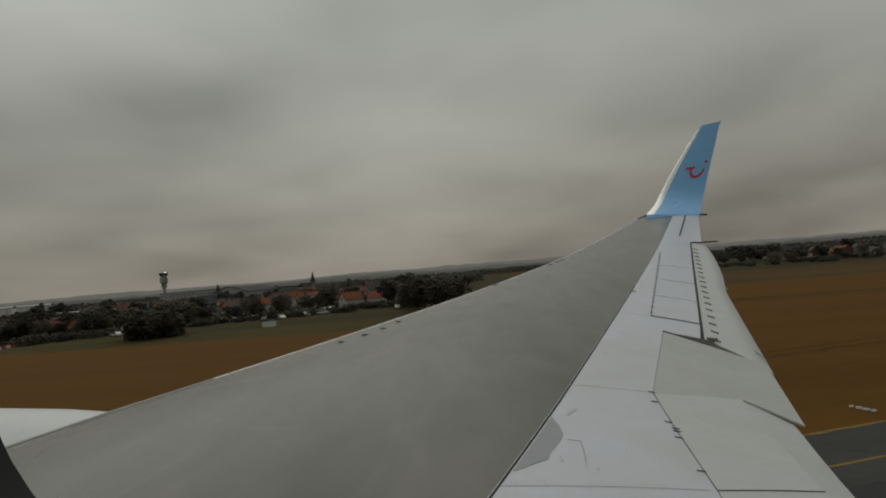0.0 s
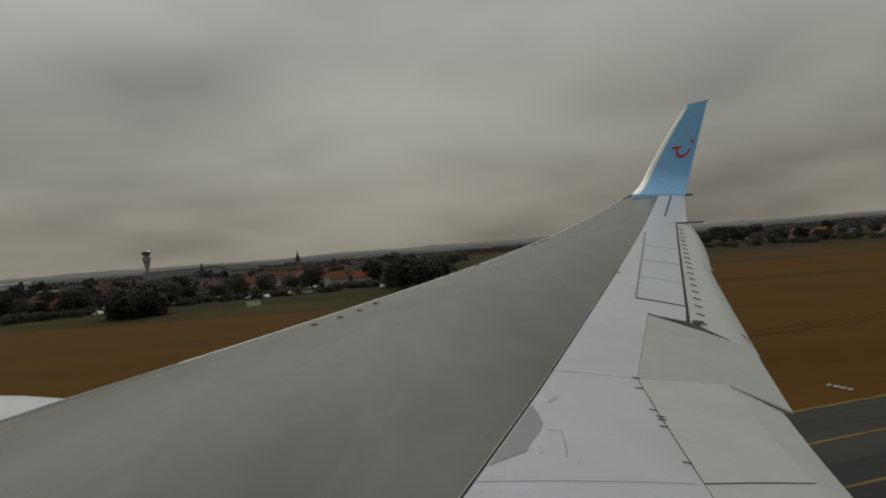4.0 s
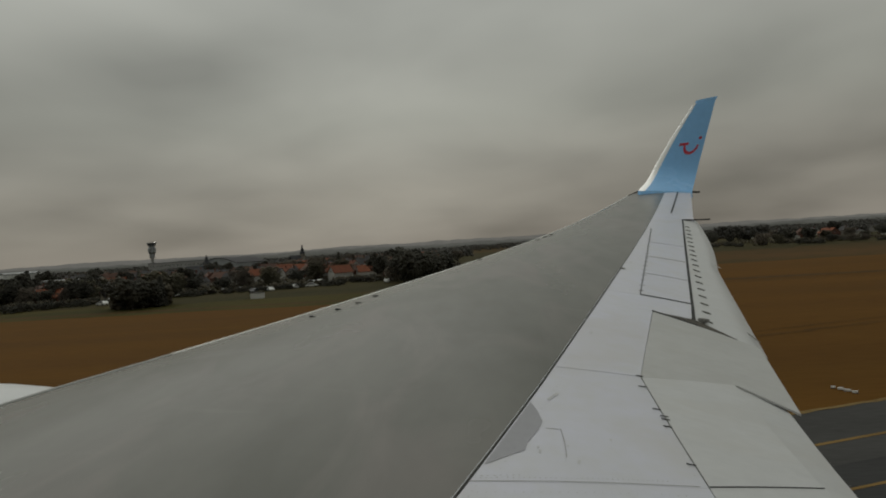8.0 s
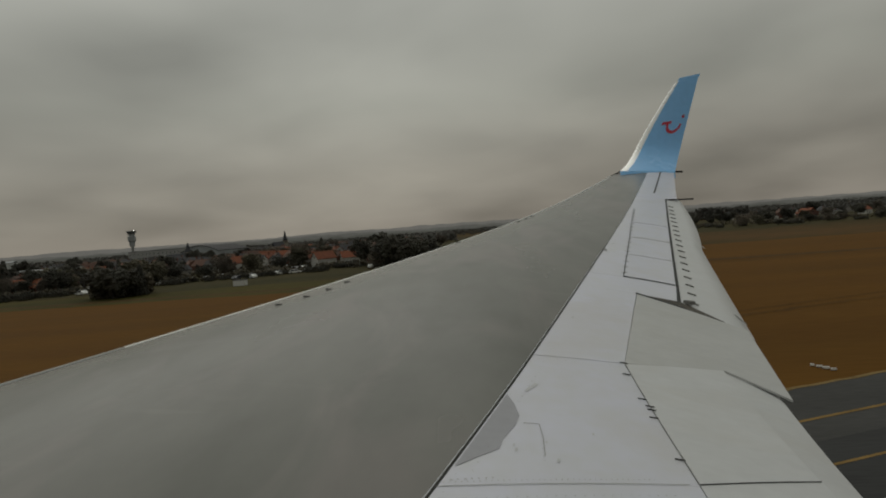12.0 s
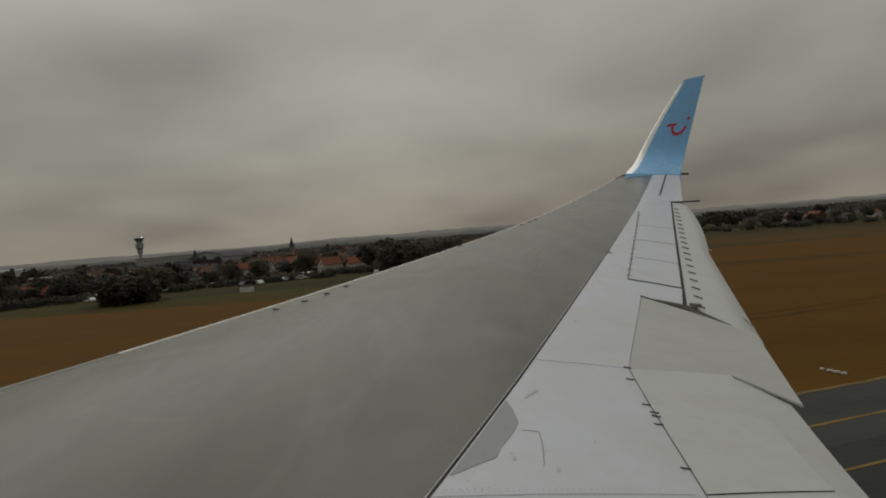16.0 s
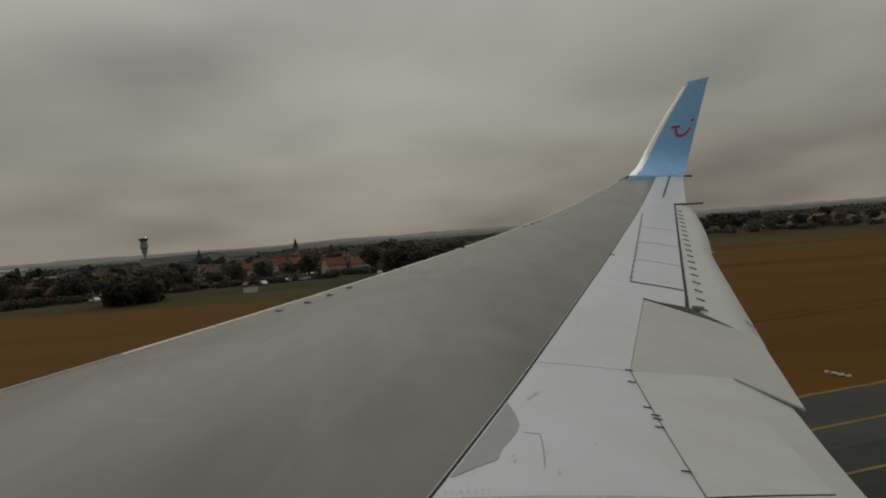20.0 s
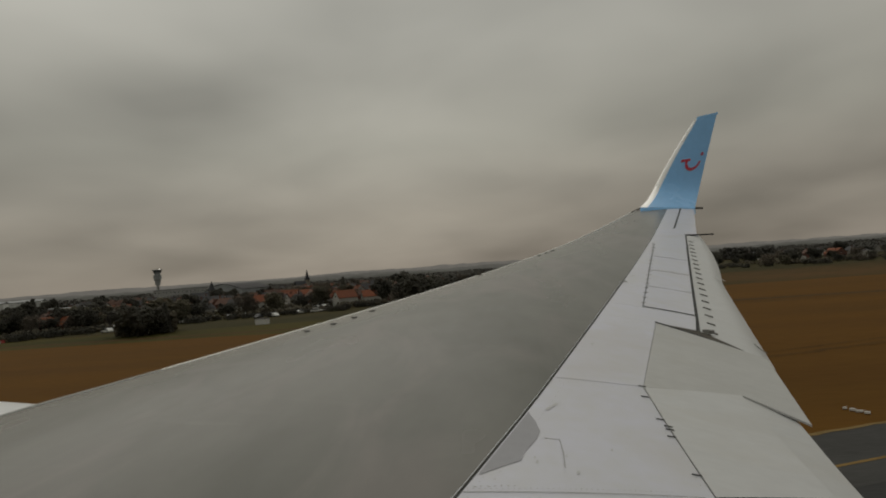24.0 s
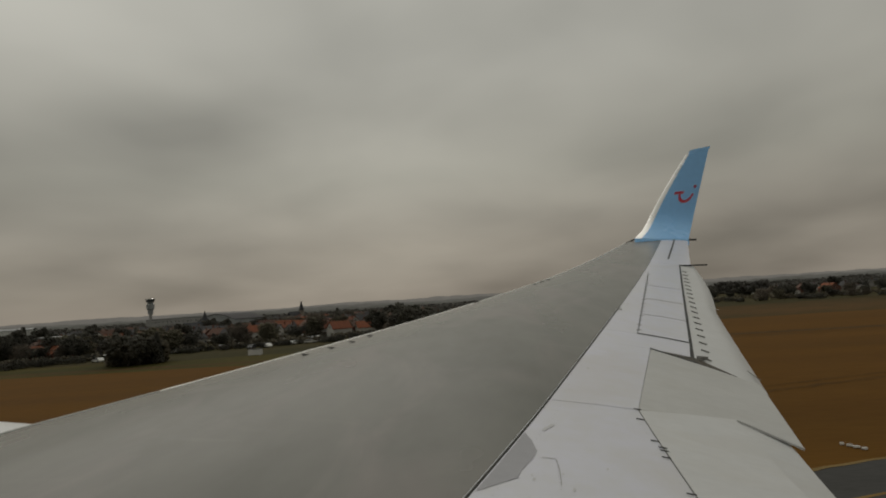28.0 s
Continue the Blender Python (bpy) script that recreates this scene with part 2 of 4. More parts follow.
def box(bm, x0, x1, y0, y1, z0, z1, m=None):
    vs = [bm.verts.new((x, y, z)) for x in (x0, x1) for y in (y0, y1) for z in (z0, z1)]
    for f in ((0, 1, 3, 2), (4, 6, 7, 5), (0, 4, 5, 1), (2, 3, 7, 6), (0, 2, 6, 4), (1, 5, 7, 3)):
        bm.faces.new([vs[i] for i in f])
    if m is not None:
        bmesh.ops.transform(bm, matrix=m, verts=vs)
    return vs


def ring_tube(bm, rings, cap=True):
    """Skins a list of equally long closed rings of points."""
    vr = [[bm.verts.new(p) for p in r] for r in rings]
    n = len(vr[0])
    for a, b in zip(vr, vr[1:]):
        for i in range(n):
            bm.faces.new((a[i], a[(i + 1) % n], b[(i + 1) % n], b[i]))
    if cap:
        bm.faces.new(vr[0][::-1])
        bm.faces.new(vr[-1])
    return vr


def thing(name, m, label, category, group="", kind=""):
    ob = new(name)
    ob.empty_display_size = 0.2
    ob.matrix_world = m
    return tagged(ob, label, category, group, kind)


# ---- the wing ----
def chord(x):
    c = 3.9 + (4.2 - x) * 0.55 if x < 4.2 else 3.9 - (x - 4.2) * 2.6 / 11.2
    return max(1.1, c)


def lead(x):
    """Plan line of the leading edge."""
    return 5.96 - 0.572 * x - 0.19 * max(0.0, math.sin(math.pi * min(1, max(0, (x - 4.0) / 11.2))))


def surf(x, y):
    """Height of the wing's upper surface over the plan."""
    c = chord(x)
    d, crest = lead(x) - y, 0.35 * c + lead(x) - 4.6 + 0.52 * x
    if d < crest:
        k = 0.07 * max(0, min(1, 1 - d / crest)) ** 2.0
    else:
        k = 0.085 * (min(d - crest, c) / (0.65 * c)) ** 1.7
    bend = 0.042 * math.tanh((x - 4.5) / 2.2)
    return -1.35 + 0.105 * x + 0.0045 * x * x - k * c + bend + 0.10 * max(0, (x - 11.0) / 4.2) ** 1.5


def joint(x):
    """Plan line between the grey box skin and the white rear panels."""
    return 1.13 - 0.305 * x


def hinge(x):
    return 0.29 - 0.2355 * x


def gap(x):
    return -0.27 - 0.234 * x


def trail(x):
    return -1.06 - 0.187 * x - 0.024 * max(0, 9.0 - x) if x < 12.4 else -3.379 - 0.25 * (x - 12.4)


def strip(name, xs, y0, y1, lift, thick, mat, parent, label="", ny=6, lift1=None, smooth=True, curl=0.0):
    """A skin panel over the wing between the plan lines y0(x) and y1(x), with its own thickness; lift1: lift at y1."""
    lift1 = lift if lift1 is None else lift1
    bm = bmesh.new()
    top, low = [], []
    for x in xs:
        ta, lo = [], []
        for j in range(ny + 1):
            s = j / ny
            y = y0(x) + (y1(x) - y0(x)) * s
            z = surf(x, y) + lift + (lift1 - lift) * s - curl * max(0.0, (s - 0.62) / 0.38) ** 2
            ta.append(bm.verts.new((x, y, z)))
            lo.append(bm.verts.new((x, y, z - thick)))
        top.append(ta)
        low.append(lo)
    n = len(xs) - 1
    for i in range(n):
        for j in range(ny):
            bm.faces.new((top[i][j], top[i + 1][j], top[i + 1][j + 1], top[i][j + 1]))
            bm.faces.new((low[i][j], low[i][j + 1], low[i + 1][j + 1], low[i + 1][j]))
        for j in (0, ny):
            bm.faces.new((top[i][j], top[i + 1][j], low[i + 1][j], low[i][j]))
    for i in (0, n):
        for j in range(ny):
            bm.faces.new((top[i][j], top[i][j + 1], low[i][j + 1], low[i][j]))
    return part(name, bm, mat, parent, label, smooth)


def quad(name, corners, lift, thick, mat, parent, label="", n=10, lifts=None, kink=0.0):
    """A panel between four plan corners, laid on the wing's surface; kink bends its last side outwards at two thirds."""
    a, b, c, d = [Vector(p) for p in corners]
    lifts = lifts or (lift,) * 4
    bm = bmesh.new()
    top, low = [], []
    for i in range(n + 1):
        s = i / n
        ta, lo = [], []
        for j in range(n + 1):
            t = j / n
            p = (a * (1 - s) + b * s) * (1 - t) + (d * (1 - s) + c * s) * t
            p.x += kink * t * t * min(s / 0.667, (1 - s) / 0.333)
            z = surf(p.x, p.y) + (lifts[0] * (1 - s) + lifts[1] * s) * (1 - t) + (lifts[3] * (1 - s) + lifts[2] * s) * t
            ta.append(bm.verts.new((p.x, p.y, z)))
            lo.append(bm.verts.new((p.x, p.y, z - thick)))
        top.append(ta)
        low.append(lo)
    for i in range(n):
        for j in range(n):
            bm.faces.new((top[i][j], top[i + 1][j], top[i + 1][j + 1], top[i][j + 1]))
            bm.faces.new((low[i][j], low[i][j + 1], low[i + 1][j + 1], low[i + 1][j]))
        for j in (0, n):
            bm.faces.new((top[i][j], top[i + 1][j], low[i + 1][j], low[i][j]))
            bm.faces.new((top[j][i], top[j][i + 1], low[j][i + 1], low[j][i]))
    return part(name, bm, mat, parent, label, True)


def bar(name, p, q, w, h, mat, parent, label="", lift=0.004):
    """A thin raised strip on the wing's surface between two plan points."""
    p, q = Vector(p), Vector(q)
    side = (q - p).orthogonal().normalized() * w / 2
    n = max(1, int((q - p).length / 0.25))
    bm = bmesh.new()
    rings = []
    for i in range(n + 1):
        c = p.lerp(q, i / n)
        a, b = c + side, c - side
        rings.append([(a.x, a.y, surf(a.x, a.y) + lift), (b.x, b.y, surf(b.x, b.y) + lift),
                      (b.x, b.y, surf(b.x, b.y) + lift + h), (a.x, a.y, surf(a.x, a.y) + lift + h)])
    ring_tube(bm, rings)
    return part(name, bm, mat, parent, label)


def span(a, b, step=0.35):
    n = max(2, int(round((b - a) / step)))
    return [a + (b - a) * i / n for i in range(n + 1)]


RECESS_BROWN = material("recess_shade_brown", (0.075, 0.066, 0.052), 0.8, 0.0, 0.3, 4.0, 30.0)
plane = thing("airliner_wing", AIR, "grey and white airliner wing with light blue upturned winglet", "aircraft wing")

# Box skin: closed body from the leading edge back to the joint, with an under surface.
bm = bmesh.new()
rings = []
for x in span(-1.6, 15.34, 0.3):
    y0, y1 = lead(x), joint(x) + (0.006 if x < 8.2 else 0.003)
    ring = []
    for j in range(25):
        s = j / 24
        y = y0 + (y1 - y0) * s
        nose = 0.03 * max(0.0, 1 - (y0 - y) / 0.05) ** 2
        ring.append((x, y, surf(x, y) - nose))
    for s in (1.0, 0.7, 0.4, 0.15, 0.03):
        y = y0 + (y1 - y0) * s
        ring.append((x, y, surf(x, y) - 0.10 * chord(x) * min(1, 0.5 + s) - 0.02))
    rings.append(ring)
ring_tube(bm, rings)
skin = part("box_skin", bm, SKIN_GREY, plane, "dull grey coated upper skin", True)

# Leading-edge slats, polished along the nose.
for a, b in ((-1.6, 5.0), (5.02, 7.9), (7.92, 10.6), (10.62, 13.2), (13.22, 14.9)):
    bm = bmesh.new()
    rings = []
    for x in span(a, b, 0.4):
        y, r = lead(x) + 0.004, 0.013 + 0.0006 * x
        z = surf(x, y) - 0.016
        rings.append([(x, y + r * math.cos(k * math.pi / 6), z + r * 1.15 * math.sin(k * math.pi / 6)) for k in range(12)])
    ring_tube(bm, rings)
    part("slat", bm, BARE if a > 0 else PALE, plane, "bright metal slat nose" if a > 0 else "dull grey inboard slat nose", True)

# Dark sheet under the panels, added to put shade into their open joints.
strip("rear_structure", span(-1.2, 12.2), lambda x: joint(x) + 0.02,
      lambda x: gap(x) - 0.02 if x > 6.3 else -1.0 - 0.1 * max(0, x - 4.6), -0.05, 0.05, DARK, plane, "dark sheet that shades the panel joints")

# Fixed white panels behind the box.
G = 0.006
quad("rear_panel", ((-1.2, joint(-1.2) - G), (2.8825, joint(2.8825) - G), (3.2925, -1.001), (-1.2, -1.22)), 0, 0.03, WHITE, plane)
quad("rear_panel", ((2.885, joint(2.885) - G), (4.5598, joint(4.5598) - G), (4.6658, -0.908), (3.294, -1.001)), 0, 0.03, WHITE, plane)
quad("rear_panel", ((4.561, joint(4.561) - G), (6.36, joint(6.36) - G), (6.36, -1.352), (4.667, -0.908)), 0, 0.03, WHITE, plane)
quad("rear_panel", ((6.361, joint(6.361) - G), (6.87, joint(6.87) - G), (6.87, gap(6.87) + 0.012), (6.361, -1.735)), 0, 0.03, WHITE, plane)
strip("rear_panel", span(6.873, 10.95), lambda x: joint(x) - (G if x < 8.2 else 0.003), lambda x: hinge(x) + 0.006, 0, 0.03, WHITE, plane)
strip("rear_panel", span(10.954, 12.10), lambda x: joint(x) - 0.003, lambda x: gap(x) + 0.012, 0, 0.03, WHITE, plane)
strip("tip_panel", span(12.104, 15.33), lambda x: joint(x) - 0.003, lambda x: trail(x), 0, 0.07, WHITE, plane, ny=8)

# Outboard spoilers.
for a, b in ((6.90, 7.866), (7.872, 8.836), (8.842, 9.826), (9.832, 10.947)):
    sp = strip("spoiler", span(a, b, 0.25), lambda x: hinge(x) - 0.004, lambda x: gap(x) + 0.016, 0.002, 0.028, WHITE, plane, "closed white outboard spoiler")
    for k in range(4):
        x = a + (b - a) * (k + 0.5) / 4
        bar("hinge_tab", (x, hinge(x) + 0.02), (x + 0.02, hinge(x) - 0.03), 0.012, 0.003, SOOT, sp)

# Aileron and outer flap, drooped a little below the panels, with its rows of small vanes.
ail = strip("aileron", span(6.02, 12.30), lambda x: gap(x) - 0.012, lambda x: trail(x) - 0.075 - 0.085 * max(0, 1 - ((x - 10.9) / 1.7) ** 2), -0.012, 0.05, PANEL, plane, "off-white drooped aileron", 16, -0.02, curl=0.07)
for k in range(18):
    x = 6.42 + 0.30 * k
    y = gap(x) - 0.13 + 0.004 * k
    bar("vane", (x + 0.022, y + 0.022), (x - 0.016, y - 0.05), 0.024, 0.010, SOOT, ail, lift=-0.012)
bm = bmesh.new()
ring_tube(bm, [[(x + a, y, z + b) for a, b in ((-0.015, -0.012), (0.015, -0.012), (0.015, 0.014), (-0.015, 0.014))] for x, y, z in ((12.08, -3.09, 0.560), (12.14, -3.36, 0.570), (12.19, -3.63, 0.585))])
part("fence", bm, DARK, plane, "dark fence at the aileron end")
bar("slot_seal", (12.54, -3.0), (15.2, -3.80), 0.028, 0.003, DARK, plane)
bar("gap_seal", (6.34, gap(6.34) - 0.002), (12.1, gap(12.1) - 0.002), 0.030, 0.003, DARK, plane, lift=-0.01)

# Flight spoiler, slightly raised, over the outer flap.
fs = quad("flight_spoiler", ((6.356, -1.356), (5.93, -2.235), (4.72, -2.075), (4.667, -0.911)), 0, 0.016, PALE, plane, "pale grey flight spoiler raised slightly", 12, (0.0, 0.006, -0.010, 0.0), 0.235)
bar("seal", (6.366, -1.350), (6.175, -1.75), 0.020, 0.006, DARK, fs, lift=0.003)
bar("seal", (6.175, -1.75), (6.03, -2.04), 0.012, 0.012, DARK, fs, lift=-0.008)
# Flat brown quad paints the shade of the gap between spoiler and aileron.
quad("recess", ((6.353, -1.42), (6.353, -1.775), (6.045, -2.07), (6.18, -1.74)), 0.0, 0.004, RECESS_BROWN, plane, "flat dark brown quad painted as a shaded gap")
bm = bmesh.new()
box(bm, -0.05, 0.05, -0.03, 0.03, 0.0, 0.035, pose(6.36, -1.85, surf(6.36, -1.85) - 0.005, 0, 0, 20))
part("hinge_fairing", bm, SOOT, ail)
# Inboard spoilers.
quad("inboard_spoiler", ((4.660, -0.912), (4.912, -1.672), (3.640, -1.735), (3.304, -1.006)), 0.002, 0.03, PANEL, plane, "closed off-white inboard spoiler", 12)
quad("inboard_spoiler", ((3.298, -1.006), (3.632, -1.74), (2.35, -1.85), (2.05, -1.075)), 0.002, 0.03, PANEL, plane, "closed off-white inboard spoiler", 12)

# Inboard flap with a rounded trailing part.
bm = bmesh.new()
rings = []
for x in span(-1.2, 4.95, 0.3):
    y1, lie = -2.01, max(0.0, min(1.0, (x - 3.7) / 1.0))
    ring = []
    for s in (0, 0.25, 0.5, 0.7, 0.78, 0.85, 0.94, 1.0):
        y = -1.05 + (y1 + 1.05) * s
        ring.append((x, y, surf(x, y) - 0.032 + 0.010 * lie - 0.09 * (1 - 0.62 * lie) * max(0, s - 0.72) ** 1.2 / 0.22 * 0.55))
    for s in (0.97, 0.6, 0.0):
        y = -1.05 + (y1 + 1.05) * s
        ring.append((x, y, surf(x, y) - 0.26 + 0.05 * s))
    rings.append(ring)
ring_tube(bm, rings)
part("inboard_flap", bm, PANEL, plane, "off-white inboard flap with rounded trailing edge", True)
# Outer flap below the flight spoiler.
quad("outboard_flap", ((6.15, -1.75), (5.95, -2.17), (4.75, -1.92), (4.9, -1.3)), -0.06, 0.06, PALE, plane)

# Seals, joints and small fittings.
bar("joint_seal", (2.2, joint(2.2)), (7.9, joint(7.9)), 0.0095, 0.002, DARK, plane, lift=-0.004)
bar("joint_trim", (2.2, joint(2.2) + 0.010), (7.9, joint(7.9) + 0.010), 0.003, 0.002, WHITE, plane)
bar("panel_joint", (2.88, 0.25), (3.28, -0.95), 0.0022, 0.0012, LINE, plane)
bar("hinge_line", (4.66, -0.910), (3.30, -1.0035), 0.0035, 0.002, SOOT, plane)
bar("panel_slot", (3.302, -1.008), (3.632, -1.735), 0.0045, 0.003, DARK, plane)
bar("panel_slot", (6.885, hinge(6.885)), (6.885, gap(6.885) + 0.02), 0.020, 0.003, DARK, plane)
for x, y in ((4.66, -0.905), (4.48, -0.890), (4.16, -0.922), (4.075, -0.951), (4.03, -0.951), (3.93, -0.940), (3.50, -0.970)):
    bar("bracket", (x, y + 0.030), (x + 0.005, y - 0.024), 0.006, 0.005, DARK, plane)
for x, y in ((4.05, -0.26), (3.98, -0.22), (8.3, -1.50)):
    bar("access_cover", (x, y + 0.03), (x + 0.06, y + 0.0), 0.022, 0.0008, COVER, plane, lift=0.002)
for x, y in ((5.90, 2.05), (6.13, 1.85), (6.40, 1.706), (6.75, 1.60), (9.08, 0.557), (10.45, -0.344), (10.69, -0.472), (10.85, -0.585)):
    bm = bmesh.new()
    z = surf(x, y)
    box(bm, -0.012, 0.012, -0.035, 0.035, 0, 0.009, pose(x, y, z, 0, 0, -10))
    part("slat_vane", bm, DARK, plane)

# Bare grey area on the white panel beside the joint.
bm = bmesh.new()
edge = ((3.90, -0.075), (3.79, -0.115), (3.66, -0.14), (3.55, -0.115), (3.46, -0.08), (3.37, -0.045), (3.28, -0.03), (3.20, 0.05), (3.07, 0.17))
for (xa, ya), (xb, yb) in zip(edge, edge[1:]):
    v = [bm.verts.new((x, y, surf(x, y) + 0.002)) for x, y in ((xa, ya), (xb, yb), (xb, joint(xb) - 0.014), (xa, joint(xa) - 0.014))]
    try:
        bm.faces.new(v)
    except ValueError:
        pass
bmesh.ops.remove_doubles(bm, verts=bm.verts[:], dist=0.001)
bmesh.ops.solidify(bm, geom=bm.faces[:], thickness=0.0006)
part("grey_paint_patch", bm, BARE_GREY, plane)

# A hairline repair outline, smudges and a small fitting on the joint.
for p, q in (((3.60, -0.245), (3.46, -0.258)), ((3.46, -0.258), (3.29, -0.256)), ((3.60, -0.245), (3.585, -0.16))):
    bar("hairline", p, q, 0.003, 0.0008, LINE, plane, lift=0.002)
for x, y, w in ((3.265, -0.316, 0.018), (3.298, -0.11, 0.016), (3.34, -0.10, 0.010), (3.595, -0.533, 0.012), (5.42, -0.63, 0.026), (3.42, -0.27, 0.010)):
    bar("smudge", (x - w, y), (x + w, y - w * 0.4), w * 0.8, 0.0006, COVER, plane, lift=0.002)
bar("joint_fitting", (7.97, joint(7.97) + 0.005), (7.92, joint(7.92) - 0.045), 0.03, 0.006, SOOT, plane)

# Rows of fasteners.
bm = bmesh.new()


def fasteners(p, q, step, r=0.007):
    p, q = Vector(p), Vector(q)
    n = int((q - p).length / step)
    for i in range(n + 1):
        c = p.lerp(q, i / n)
        z = surf(c.x, c.y) + 0.003
        bm.faces.new([bm.verts.new((c.x + r * math.cos(k * 1.0472), c.y + r * math.sin(k * 1.0472), z)) for k in range(6)])


fasteners((2.92, 0.22), (3.26, -0.78), 0.028, 0.0034)
fasteners((2.80, 0.20), (3.16, -0.85), 0.045, 0.003)
fasteners((2.95, 0.19), (3.02, 0.0), 0.03, 0.0045)
fasteners((2.75, 0.24), (3.9, -0.09), 0.05, 0.003)
fasteners((4.56, -0.32), (6.2, -0.80), 0.09, 0.003)
fasteners((6.31, -0.86), (6.31, -1.33), 0.06, 0.004)
fasteners((3.58, -0.25), (3.24, -0.25), 0.035, 0.0028)
fasteners((4.50, -0.30), (4.60, -0.86), 0.06, 0.0028)
fasteners((2.97, 0.12), (4.45, -0.33), 0.08, 0.004)
fasteners((4.62, -0.86), (3.4, -0.955), 0.07, 0.0026)
for x in (7.86, 8.83, 9.82):
    fasteners((x - 0.05, hinge(x) - 0.05), (x - 0.05, gap(x) + 0.06), 0.08, 0.006)
tagged(part("fasteners", bm, LINE, plane), kind="stuff")
for p, q in (((7.87, hinge(7.87)), (7.87, gap(7.87) + 0.02)), ((8.84, hinge(8.84)), (8.84, gap(8.84) + 0.02)), ((9.83, hinge(9.83)), (9.83, gap(9.83) + 0.02))):
    bar("panel_joint", p, q, 0.004, 0.002, LINE, plane)
bar("joint_cover", (4.559, -0.275), (4.664, -0.89), 0.012, 0.0008, WHITE, plane, lift=0.002)
bar("static_wick", (6.50, trail(6.5) + 0.02), (6.28, trail(6.28) - 0.06), 0.010, 0.006, SOOT, plane, lift=-0.05)
bar("static_wick", (9.10, trail(9.1) + 0.03), (8.90, trail(8.9) - 0.07), 0.010, 0.006, PANEL, plane)

# ---- winglet ----
LE0, TE0, LE1, TE1 = Vector((15.32, -2.98, 1.40)), Vector((15.32, -4.14, 1.375)), Vector((15.79, -4.31, 3.66)), Vector((15.84, -4.82, 3.78))


def winglet_at(s, u, side=0.0):
    """A point on the winglet: s up, u from leading to trailing edge, side the half thickness."""
    s2 = s
    a, b = LE0.lerp(LE1, s2), TE0.lerp(TE1, s2)
    a.y += 0.05 * math.sin(math.pi * s) + 0.10 * max(0, 1 - s / 0.15) ** 2
    p = a.lerp(b, u)
    c = (b - a).length
    t = 0.09 * c * (math.sqrt(max(0, u)) * 1.48 - 0.63 * u - 1.76 * u * u + 1.42 * u ** 3 - 0.51 * u ** 4) * 1.1
    p *= 1 - 0.030 * max(0, 1 - s / 0.28) ** 2
    p.x += 0.06 * math.sin(math.pi * s) * (1 - s) + side * t
    return p


def winglet_body(name, u_pick, s0, s1, mat, parent, label="", out=1.0):
    bm = bmesh.new()
    rings = []
    for i in range(13):
        s = s0 + (s1 - s0) * i / 12
        rings.append([winglet_at(s, u, -out) for u in u_pick] + [winglet_at(s, u, out) for u in u_pick[::-1]])
    ring_tube(bm, rings)
    return part(name, bm, mat, parent, label, True)


wl_body = winglet_body("winglet", [0.125, 0.17, 0.26, 0.38, 0.5, 0.65, 0.8, 0.92, 1.0], 0.0, 0.97, BLUE, plane, "light blue upturned winglet")
winglet_body("leading_edge", [0.0, 0.015, 0.05, 0.09, 0.124], 0.0, 0.95, BRIGHT, wl_body, "bright metal leading edge", 1.05)
winglet_body("tip_cap", [0.06, 0.12, 0.25, 0.5, 0.75, 0.95, 1.04], 0.971, 1.0, BLUE, wl_body)
# Red mark: a curved stroke with a serif and a dot.
bm = bmesh.new()


def mark_point(s, u):
    p = winglet_at(s, u, -1.0)
    p.x -= 0.006
    return p


for k in range(14):
    a, b = math.pi * (1.03 + 0.92 * k / 14), math.pi * (1.03 + 0.92 * (k + 1) / 14)
    qs = []
    for ang, r in ((a, 1.0), (b, 1.0), (b, 0.74), (a, 0.74)):
        qs.append(bm.verts.new(mark_point(0.505 + 0.115 * r * math.sin(ang), 0.665 + 0.205 * r * math.cos(ang))))
    bm.faces.new(qs)
bm.faces.new([bm.verts.new(mark_point(s, u)) for s, u in ((0.484, 0.335), (0.512, 0.335), (0.520, 0.575), (0.494, 0.575))])
bmesh.ops.remove_doubles(bm, verts=bm.verts[:], dist=0.002)
bmesh.ops.solidify(bm, geom=bm.faces[:], thickness=0.004)
part("painted_mark", bm, RED, wl_body, "red curved painted mark")
bm = bmesh.new()
bm.faces.new([bm.verts.new(mark_point(0.565 + 0.018 * math.sin(k * 0.7854), 0.85 + 0.045 * math.cos(k * 0.7854))) for k in range(8)])
bmesh.ops.solidify(bm, geom=bm.faces[:], thickness=0.004)
part("painted_dot", bm, RED, wl_body, "small red painted dot")
# Fairing between the wing tip and the winglet.
bm = bmesh.new()
pick = [0.0, 0.02, 0.06, 0.15, 0.3, 0.5, 0.7, 0.85, 1.0]
rings = []
for dx, dz in ((-0.06, -0.14), (-0.03, -0.06), (-0.002, -0.003)):
    rings.append([winglet_at(0, u, sd) + Vector((dx, 0, dz)) for sd, us in ((-1, pick), (1, pick[::-1])) for u in us])
ring_tube(bm, rings)
part("root_fairing", bm, BLUE, wl_body, "light blue root fairing", True)
# Dark root joint of the winglet.
bm = bmesh.new()
ring_tube(bm, [[(x, y + 0.014 * math.cos(k * 1.0472), z + 0.014 * math.sin(k * 1.0472)) for k in range(6)] for x, y, z in ((15.13, -2.50, 1.17), (15.13, -2.66, 1.28), (15.10, -2.84, 1.365), (15.1, -2.98, 1.375))])
part("root_seal", bm, DARK, plane)
bm = bmesh.new()
box(bm, -0.02, 0.02, -0.16, 0.05, -0.02, 0.02, pose(15.30, -4.15, 1.375, 0, 0, 0))
part("root_seal", bm, DARK, plane)

